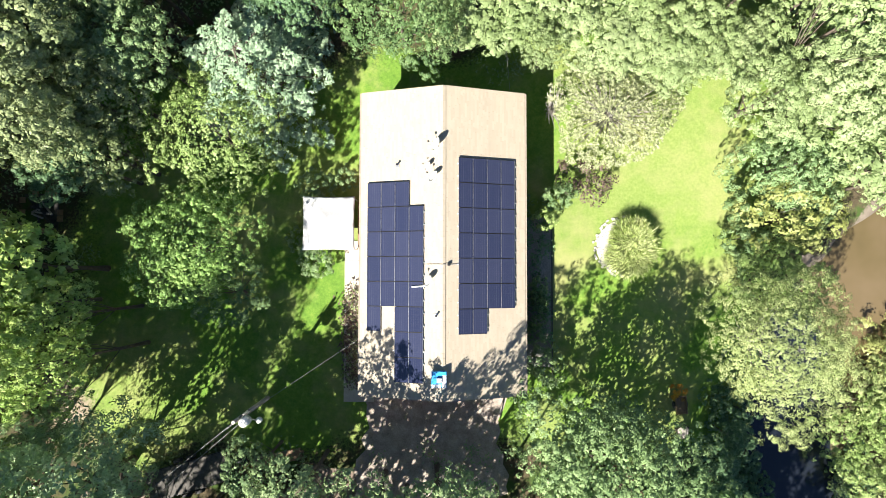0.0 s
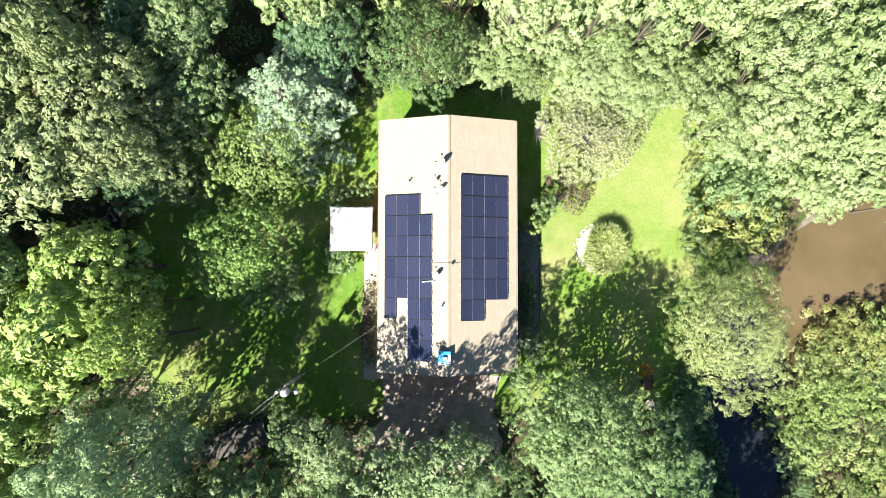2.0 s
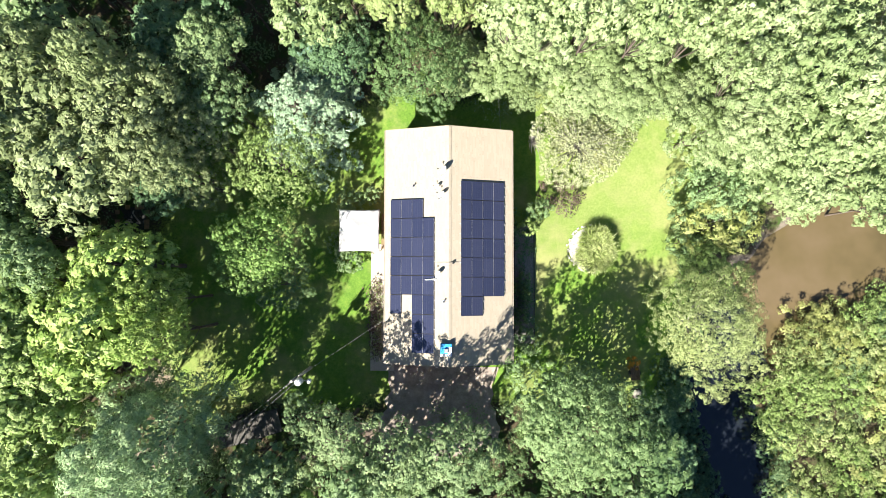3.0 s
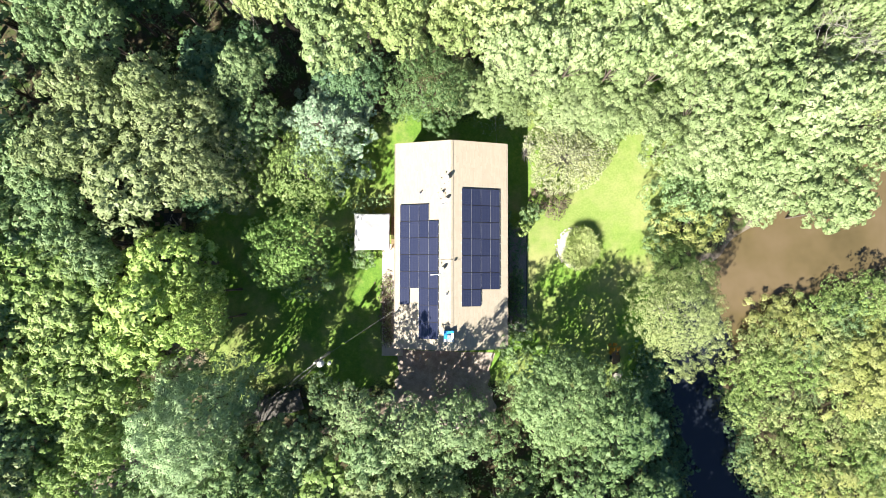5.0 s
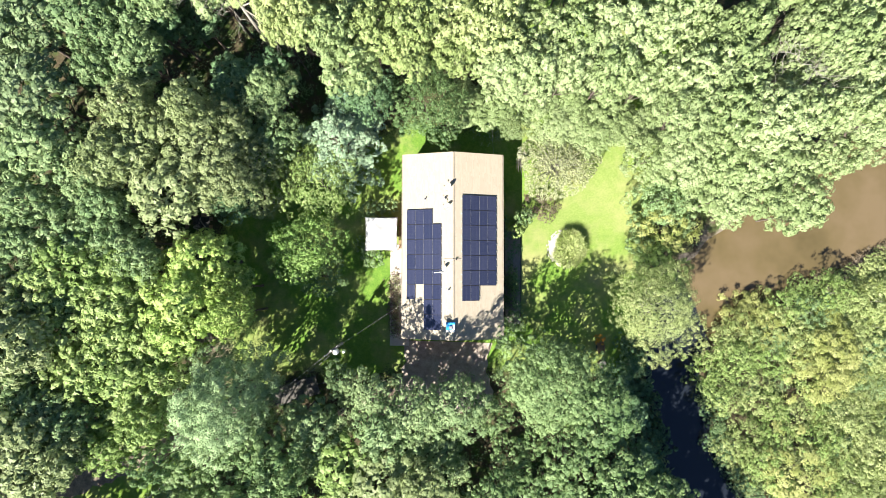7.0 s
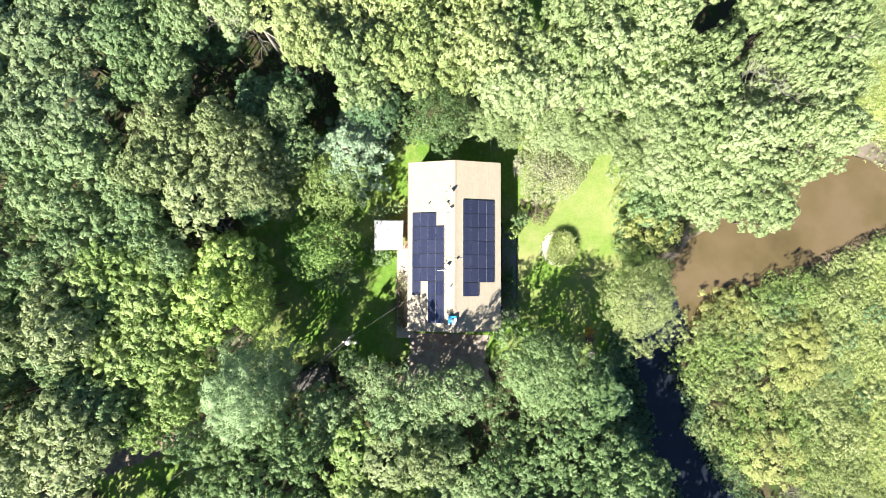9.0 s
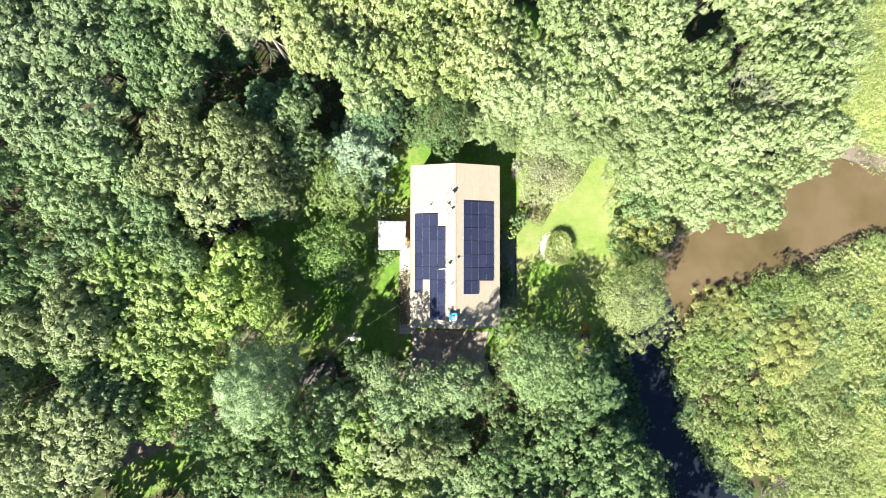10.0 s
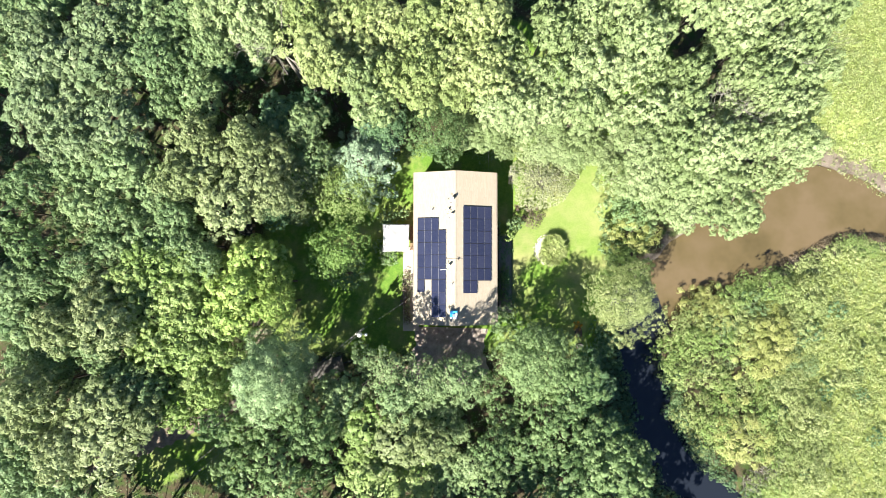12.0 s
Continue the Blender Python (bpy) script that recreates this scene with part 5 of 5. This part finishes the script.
def build_planter():
    rng = np.random.default_rng(8)
    bed = thing("planting_bed", "round planting bed edged with pale stones", "flower bed", at=pose(13.6, 0.0, 0))
    s = Soup()
    k = 28
    s.v = [(0, 0, 0.10)] + [(2.0 * math.cos(6.2832 * i / k), 2.0 * math.sin(6.2832 * i / k), 0.05) for i in range(k)] + [(2.1 * math.cos(6.2832 * i / k), 2.1 * math.sin(6.2832 * i / k), -0.1) for i in range(k)]
    s.f = [(0, 1 + i, 1 + (i + 1) % k) for i in range(k)] + [(1 + i, 1 + k + i, 1 + k + (i + 1) % k, 1 + (i + 1) % k) for i in range(k)]
    part("soil", s, PALE_GRAVEL, bed, "pale gravel")
    for i in range(48):
        a = 6.2832 * i / 48 + rng.uniform(-0.05, 0.05)
        r = 2.15 + rng.uniform(-0.2, 0.14)
        w, d, h = rng.uniform(0.08, 0.15), rng.uniform(0.07, 0.12), rng.uniform(0.06, 0.11)
        if not 1.5 < a < 4.9 and rng.random() < 0.6:
            continue
        part("stone", Soup().box((-w, -d, -0.05), (w, d, h), pose(r * math.cos(a), r * math.sin(a), 0.0, rng.uniform(-8, 8), rng.uniform(-8, 8), math.degrees(a) + 90), 0.72), STONE, bed)
    for i in range(60):
        a, r = rng.uniform(1.9, 4.7), rng.uniform(1.3, 2.25)
        w = rng.uniform(0.05, 0.11)
        part("stone", Soup().box((-w, -w * 0.8, 0), (w, w * 0.8, w * 0.9), pose(r * math.cos(a), r * math.sin(a), 0.04, 0, 0, rng.uniform(0, 90)), 0.7), STONE, bed)
    model = thing("ornamental_grass", "clump of pale green arching ornamental grass", "ornamental grass", "grass clumps in the bed")
    part("blades", tuft_mesh(rng, 460, 1.02, 0.018, 0.55, LEAF_REED), None, model)
    for i, (x, y, q) in enumerate(((13.3, -0.4, 1.2), (14.2, -0.3, 1.2), (13.7, 0.4, 1.2), (13.5, -1.2, 1.1), (14.5, 0.6, 1.1), (12.8, -0.8, 0.9), (14.3, -1.1, 1.0), (13.5, 1.2, 0.9), (14.9, -0.2, 1.0), (13.0, 0.6, 0.7), (14.3, 1.3, 0.9), (13.9, -0.9, 1.2))):
        m = pose(x, y, 0.06, 0, 0, 47 * i) @ Matrix.Diagonal((q, q, q, 1))
        if i == 0:
            model.matrix_basis = m
        else:
            copy_thing(model, m)


build_planter()


def build_bare_shrub():
    rng = np.random.default_rng(9)
    ob = thing("bare_shrub", "leafless grey shrub with upright twigs beside the house", "shrub", at=pose(8.15, 10.2, 0))
    for _ in range(95):
        a, r = rng.uniform(0, 6.2832), rng.uniform(0.2, 1.0)
        h = rng.uniform(1.2, 2.4)
        p = [(0.1 * math.cos(a), 0.1 * math.sin(a), 0), (0.5 * r * math.cos(a), 0.7 * r * math.sin(a), h * 0.6), (0.7 * r * math.cos(a + 0.2), 1.9 * r * math.sin(a + 0.2), h)]
        part("twig", Soup().tube(p, [0.035, 0.028, 0.014], 4, False), POLE_WOOD, ob)


build_bare_shrub()


def build_pole():
    """Utility pole with a transformer, a street lamp and wires to the house."""
    at = (-13.0, -11.3)
    pole = thing("utility_pole", "wooden utility pole with a grey transformer and lamp", "utility pole", at=pose(*at, 0))
    part("post", Soup().tube([(0, 0, -0.5), (0, 0, 4), (0, 0, 7.6)], [0.17, 0.15, 0.12], 10), POLE_WOOD, pole)
    arm = part("crossarm", Soup().box((-0.9, -0.06, 6.6), (0.9, 0.06, 6.72), pose(0, 0, 0, 0, 0, 40)), WOOD_GREY, pole)
    for x in (-0.8, 0.0, 0.8):
        part("insulator", Soup().tube([(x * math.cos(0.7), x * math.sin(0.7), 6.72), (x * math.cos(0.7), x * math.sin(0.7), 7.6)], [0.05, 0.03], 8), WHITE_PAINT, arm)
    can = part("transformer", Soup().tube([(0.36, -0.2, 5.9), (0.36, -0.2, 6.0), (0.36, -0.2, 6.75), (0.36, -0.2, 6.85)], [0.24, 0.31, 0.31, 0.18], 14), WHITE_PAINT, pole, "pale grey transformer can", smooth=True)
    for k in (-0.1, 0.1):
        part("bushing", Soup().tube([(0.36 + k, -0.2, 6.82), (0.36 + k, -0.2, 7.05)], [0.04, 0.025], 8), WHITE_PAINT, can)
    lamp = part("lamp_arm", Soup().tube([(0, 0, 5.4), (0.5, -0.15, 5.9), (1.1, -0.25, 6.0)], [0.03, 0.03, 0.03], 6), STEEL, pole)
    part("lamp_head", Soup().tube([(1.1, -0.25, 5.75), (1.1, -0.25, 5.95), (1.1, -0.25, 6.08)], [0.2, 0.2, 0.08], 12), WHITE_PAINT, lamp)

    def wire(name, a, b, sag, label):
        a, b = Vector(a), Vector(b)
        pts = [a.lerp(b, i / 14) - Vector((0, 0, sag * 4 * (i / 14) * (1 - i / 14))) for i in range(15)]
        solid(name, Soup().tube(pts, [0.012] * 15, 5), CABLE, label, "cable", "overhead wires")

    wire("overhead_wire", (*at, 6.9), (-5.4, -6.3, 3.9), 0.5, "thin twisted service wire from pole to house")
    wire("overhead_wire", (at[0] - 0.1, at[1] - 0.1, 7.5), (-40, -33, 8.5), 0.8, "thin overhead wire along the track")
    wire("overhead_wire", (at[0] + 0.2, at[1] - 0.2, 7.2), (-39, -34, 8.2), 0.9, "thin overhead wire along the track")
    wire("garden_cable", (4.66, 10.5, 3.9), (4.65, 16.2, 0.8), 0.1, "pale cable from the roof edge to the ground")


build_pole()


def build_trailer():
    tr = thing("flatbed_trailer", "grey plank flatbed trailer parked under trees", "trailer", at=pose(-18.6, -16.9, 0, 0, 0, 16))
    for i in range(9):
        part("plank", Soup().box((-3.0 + 0.67 * i, -1.05, 0.62), (-2.36 + 0.67 * i, 1.05, 0.67)), WOOD_GREY, tr)
    part("frame", Soup().box((-3.05, -1.1, 0.48), (3.05, -0.98, 0.62)).box((-3.05, 0.98, 0.48), (3.05, 1.1, 0.62)), DARK_METAL, tr)
    part("drawbar", Soup().box((3.05, -0.06, 0.5), (4.4, 0.06, 0.6)), DARK_METAL, tr)
    for x in (-0.5, 0.5):
        for y in (-1.28, 1.28):
            part("wheel", Soup().tube([(x, y - 0.11, 0.34), (x, y + 0.11, 0.34)], [0.34, 0.34], 16), BLACK, tr)
    stack = thing("board_stack", "stack of brown weathered boards beside the track", "board stack", at=pose(-12.2, -15.7, 0, 0, 0, 12))
    for i in range(4):
        part("board", Soup().box((-2.0, -0.42 + 0.21 * i, 0.0), (2.0 - 0.2 * (i % 2), -0.23 + 0.21 * i, 0.2)), WOOD, stack)
    tyre = thing("tyre", "old black tyre lying beside the trailer", "tyre", at=pose(-14.6, -15.9, 0))
    ring = Soup()
    k, j = 20, 8
    ring.v = [((0.27 + 0.11 * math.cos(6.2832 * b / j)) * math.cos(6.2832 * a / k), (0.27 + 0.11 * math.cos(6.2832 * b / j)) * math.sin(6.2832 * a / k), 0.1 + 0.1 * math.sin(6.2832 * b / j)) for a in range(k) for b in range(j)]
    ring.f = [(a * j + b, ((a + 1) % k) * j + b, ((a + 1) % k) * j + (b + 1) % j, a * j + (b + 1) % j) for a in range(k) for b in range(j)]
    part("tread", ring, BLACK, tyre, smooth=True)


build_trailer()


def build_fire_pit():
    rng = np.random.default_rng(13)
    pit = thing("fire_pit", "square fire pit patio with charred logs and paving stones", "fire pit", at=pose(-30.2, 2.5, 0))
    part("base", Soup().box((-1.3, -1.4, -0.08), (1.3, 1.4, 0.02)), ASH, pit)
    for i in range(7):
        for j in range(7):
            if max(abs(i - 3), abs(j - 3)) >= 3:
                if rng.random() < 0.45:
                    continue
                part("paver", Soup().box((-1.63 + 0.47 * i, -1.63 + 0.47 * j, -0.05), (-1.19 + 0.47 * i, -1.19 + 0.47 * j, 0.06 + rng.uniform(0, 0.02))), WOOD, pit)
    for _ in range(14):
        a, x, y = rng.uniform(0, 3.14), rng.uniform(-0.6, 0.6), rng.uniform(-0.6, 0.6)
        l = rng.uniform(0.3, 0.6)
        z = rng.uniform(0.1, 0.3)
        part("log", Soup().tube([(x - l * math.cos(a), y - l * math.sin(a), z), (x + l * math.cos(a), y + l * math.sin(a), z + 0.05)], [0.08, 0.07], 7), BARK_GREY if rng.random() < 0.4 else ASH, pit)


build_fire_pit()


def build_stump():
    """A sawn stump at the lawn's edge."""
    ob = thing("tree_stump", "round grey sawn tree stump in the grass", "stump", at=pose(17.8, -13.7, 0))
    ring = [(0.42 + 0.05 * math.sin(3 * a) + 0.03 * math.sin(7 * a)) for a in np.linspace(0, 6.2832, 19)[:-1]]
    s = Soup()
    for z, f in ((-0.1, 1.35), (0.08, 1.08), (0.34, 1.0)):
        s.v += [(r * f * math.cos(6.2832 * k / 18), r * f * math.sin(6.2832 * k / 18), z) for k, r in enumerate(ring)]
    s.f = [(j * 18 + k, j * 18 + (k + 1) % 18, j * 18 + 18 + (k + 1) % 18, j * 18 + 18 + k) for j in range(2) for k in range(18)]
    part("bark", s, BARK, ob, smooth=True)
    top = Soup()
    top.v = [(0, 0, 0.345)] + [(0.98 * r * math.cos(6.2832 * k / 18), 0.98 * r * math.sin(6.2832 * k / 18), 0.341) for k, r in enumerate(ring)]
    top.f = [(0, 1 + k, 1 + (k + 1) % 18) for k in range(18)]
    part("sawn_face", top, BARK_GREY, ob, "pale grey sawn face")


build_stump()


def build_flower_cart():
    cart = thing("garden_cart", "small wooden garden cart beside orange flowers", "cart", at=pose(17.6, -11.7, 0, 0, 0, 4))
    part("tray", Soup().box((-0.4, -0.65, 0.35), (0.4, 0.65, 0.40)), WOOD, cart)
    for x in (-0.4, 0.36):
        part("side_board", Soup().box((x, -0.65, 0.40), (x + 0.04, 0.65, 0.62)), WOOD, cart)
    for y in (-0.65, 0.61):
        part("end_board", Soup().box((-0.36, y, 0.40), (0.36, y + 0.04, 0.62)), WOOD, cart)
    for x in (-0.46, 0.46):
        part("wheel", Soup().tube([(x - 0.04, 0, 0.25), (x + 0.04, 0, 0.25)], [0.25, 0.25], 14), BLACK, cart)
    rng = np.random.default_rng(14)
    q, _, tone = lobed_crown(rng, 0.5, 0.05, 0.6, 10, 6, 8, 0.12, spread=0.08)
    fl = thing("flower_clump", "clump of orange flowers", "flowers", at=pose(17.5, -10.8, 0))
    tagged(part("petals", faces_mesh("petals", q, LEAF_ORANGE, tone), None, fl), kind="stuff")
    part("stems", tuft_mesh(rng, 30, 0.4, 0.008, 0.2, LEAF_OAK, "stems"), None, fl)


build_flower_cart()


def build_bed_plants():
    """Low plants in the beds on both sides of the house, uncountable."""
    rng = np.random.default_rng(15)
    for name, x0, x1, y0, y1, k, leaf in (("bed_plants", 5.6, 8.0, -9.5, 3.4, 1500, LEAF_DARK), ("bed_plants", -7.3, -6.4, -10.0, -3.4, 700, LEAF_PLUM), ("bed_plants", -7.2, -6.3, -10.0, -3.4, 500, LEAF_OLIVE)):
        cx, cy = rng.uniform(x0, x1, 40), rng.uniform(y0, y1, 40)
        i = rng.integers(0, 40, k)
        c = np.stack([cx[i] + rng.normal(0, 0.25, k), cy[i] + rng.normal(0, 0.35, k), rng.uniform(0.05, 0.5, k)], 1)
        nrm = rng.normal(size=(k, 3)) * 0.6 + np.array([0, 0, 1.0])
        tagged(new(name, faces_mesh(name, leaves(rng, c, nrm, 0.2, 0.6), leaf)), "low green plants and weeds in the house bed", "plants", kind="stuff")


build_bed_plants()


def build_dead_trees():
    """Bare pale trees that stand among the leafy ones."""
    rng = np.random.default_rng(31)

    def fork(s, p, d, ln, r, depth):
        bend = unit(rng.normal(size=3)) * 0.25
        mid, end = p + d * ln * 0.5, p + (d + bend) * ln
        s.tube([p, mid, end], [r, r * 0.8, r * 0.55], 5, False)
        if depth:
            for _ in range(3):
                side = unit(d + rng.normal(size=3) * 0.62 + np.array([0, 0, 0.1]))
                fork(s, mid if rng.random() < 0.4 else end, side, ln * rng.uniform(0.6, 0.8), r * 0.52, depth - 1)

    for x, y, h in ((34.7, 18.1, 19.5), (31.9, 14.1, 19.5), (41.6, 23.6, 19.5), (-21.9, 24.3, 19.5)):
        z = float(ground_z(np.array([x]), np.array([y]))[0])
        ob = thing("dead_tree", "bare pale grey dead tree among leafy crowns", "tree", "dead trees", at=pose(x, y, z - 0.1))
        s = Soup().tube([(0, 0, -0.3), (0.1, 0, h * 0.4), (0.1, 0.1, h * 0.72)], [0.26, 0.2, 0.14], 7)
        part("trunk", s, BARK_GREY, ob, smooth=True)
        for k in range(6):
            b = Soup()
            a = 6.2832 * k / 6 + rng.uniform(-0.3, 0.3)
            fork(b, np.array([0.1, 0.1, h * rng.uniform(0.55, 0.72)]), unit(np.array([math.cos(a), math.sin(a), 0.75])), h * 0.15, 0.1, 3)
            part("limb", b, BARK_GREY, ob, smooth=True)
    for x, y in ((43.5, -32.0), (41.8, -33.5), (45.5, -31.0)):
        z = float(ground_z(np.array([x]), np.array([y]))[0])
        ob = thing("bare_shrub", "leafless grey shrub on the river bank", "shrub", "bare shrubs", at=pose(x, y, z))
        for k in range(14):
            b = Soup()
            a = 6.2832 * k / 14
            fork(b, np.array([0.0, 0.0, 0.05]), unit(np.array([math.cos(a), math.sin(a), 1.3])), 1.2, 0.03, 2)
            part("stem", b, BARK_GREY, ob, smooth=True)


build_dead_trees()


def build_meadow_grass():
    """Leafy tussocks on the meadow and the river's rim, and brown sedge along the far bank, uncountable."""
    rng = np.random.default_rng(33)

    def tussocks(name, x, y, k, wide, tall, size, slim, leaf, label):
        n = len(x)
        root = np.stack([x, y, ground_z(x, y)], 1)[:, None]
        big = rng.uniform(0.6, 1.35, (n, 1, 1))
        d = unit(rng.normal(size=(n, k, 3)) * np.array([1.0, 1.0, 0.5]) + np.array([0.25, 0.3, 0.9]))
        c = (root + d * np.array([wide, wide, tall]) * big * rng.uniform(0.6, 1.1, (n, k, 1))).reshape(-1, 3)
        nrm = (d + rng.normal(size=d.shape) * 0.3 + np.array([0, 0, 0.3])).reshape(-1, 3)
        tone = (0.65 * rng.random((n, 1)) + 0.35 * rng.random((n, k))).reshape(-1)
        q = leaves(rng, c, nrm, size, slim, d.reshape(-1, 3) * np.array([1, 1, 0.2]))
        tagged(new(name, faces_mesh(name, q, leaf, tone)), label, "grass", kind="stuff")

    x, y = rng.uniform(24, 76, 30000), rng.uniform(-44, 44, 30000)
    d, far = river_gap(x, y)
    patch = ripple(2.3 * x, 2.3 * y) + rng.normal(0, 0.45, len(x))
    shore = ~far & (x > 46) & (d > 2.0) & (d < 5.4) & (rng.random(len(x)) < 0.3)
    near = shore | ~far & (x > 46 + rng.normal(0, 1.5, len(x))) & (y > 8) & (d > 5.0) & (patch > -0.5)
    keep = (far & (d > 0.5) & (x > 44.5 + 1.5 * patch)) | near | (~far & (d > 0.3) & (d < 2.2) & (y < -2))
    tussocks("meadow_grass", x[keep], y[keep], 9, 0.42, 0.5, 0.27, 0.4, LEAF_WILLOW, "tall yellow-green meadow grass and sedge by the river")
    x, y = rng.uniform(45, 70, 7000), rng.uniform(7, 42, 7000)
    d, far = river_gap(x, y)
    keep = ~far & (d > 4.6)
    tussocks("meadow_grass", x[keep], y[keep], 8, 0.4, 0.45, 0.27, 0.42, LEAF_REED, "pale yellow-green meadow grass in low tussocks")
    x, y = rng.uniform(28, 64, 60000), rng.uniform(-14, 6, 60000)
    d, far = river_gap(x, y)
    keep = far & (d > -0.7) & (d < 0.3 + 0.4 * ripple(4 * x, 4 * y))
    tussocks("bank_sedge", x[keep][:1500], y[keep][:1500], 10, 0.2, 0.6, 0.24, 0.22, LEAF_SEDGE, "dark brown sedge along the river's edge")


build_meadow_grass()


def build_undergrowth():
    """Low plants on the woodland floor, uncountable."""
    rng = np.random.default_rng(35)
    k = 2600
    cx, cy = rng.uniform(-66, 30, k), rng.uniform(-42, 40, k)
    d, far = river_gap(cx, cy)
    open_lawn = (cx > -26) & (cx < 24.5) & (cy > -15) & (cy < 13)
    open_lawn |= (cx > 6) & (cx < 24) & (cy > 5) & (cy < 34)
    track = np.abs(cy + 19.5 + 0.35 * np.minimum(cx + 18, 0) * -1) < 3.0
    keep = ~open_lawn & ~far & (d > 1.5) & ~track & (np.hypot(cx + 30, cy - 2.5) > 2.2)
    cx, cy = cx[keep], cy[keep]
    i = rng.integers(0, len(cx), 48000)
    x, y = cx[i] + rng.normal(0, 0.42, len(i)), cy[i] + rng.normal(0, 0.42, len(i))
    c = np.stack([x, y, ground_z(x, y) + rng.uniform(0.03, 0.7, len(i))], 1)
    nrm = rng.normal(size=c.shape) * 0.55 + np.array([0, 0, 1.0])
    tagged(new("undergrowth", faces_mesh("undergrowth", leaves(rng, c, nrm, 0.2, 0.6), LEAF_OAK)), "low green undergrowth on the woodland floor", "undergrowth", kind="stuff")


build_undergrowth()
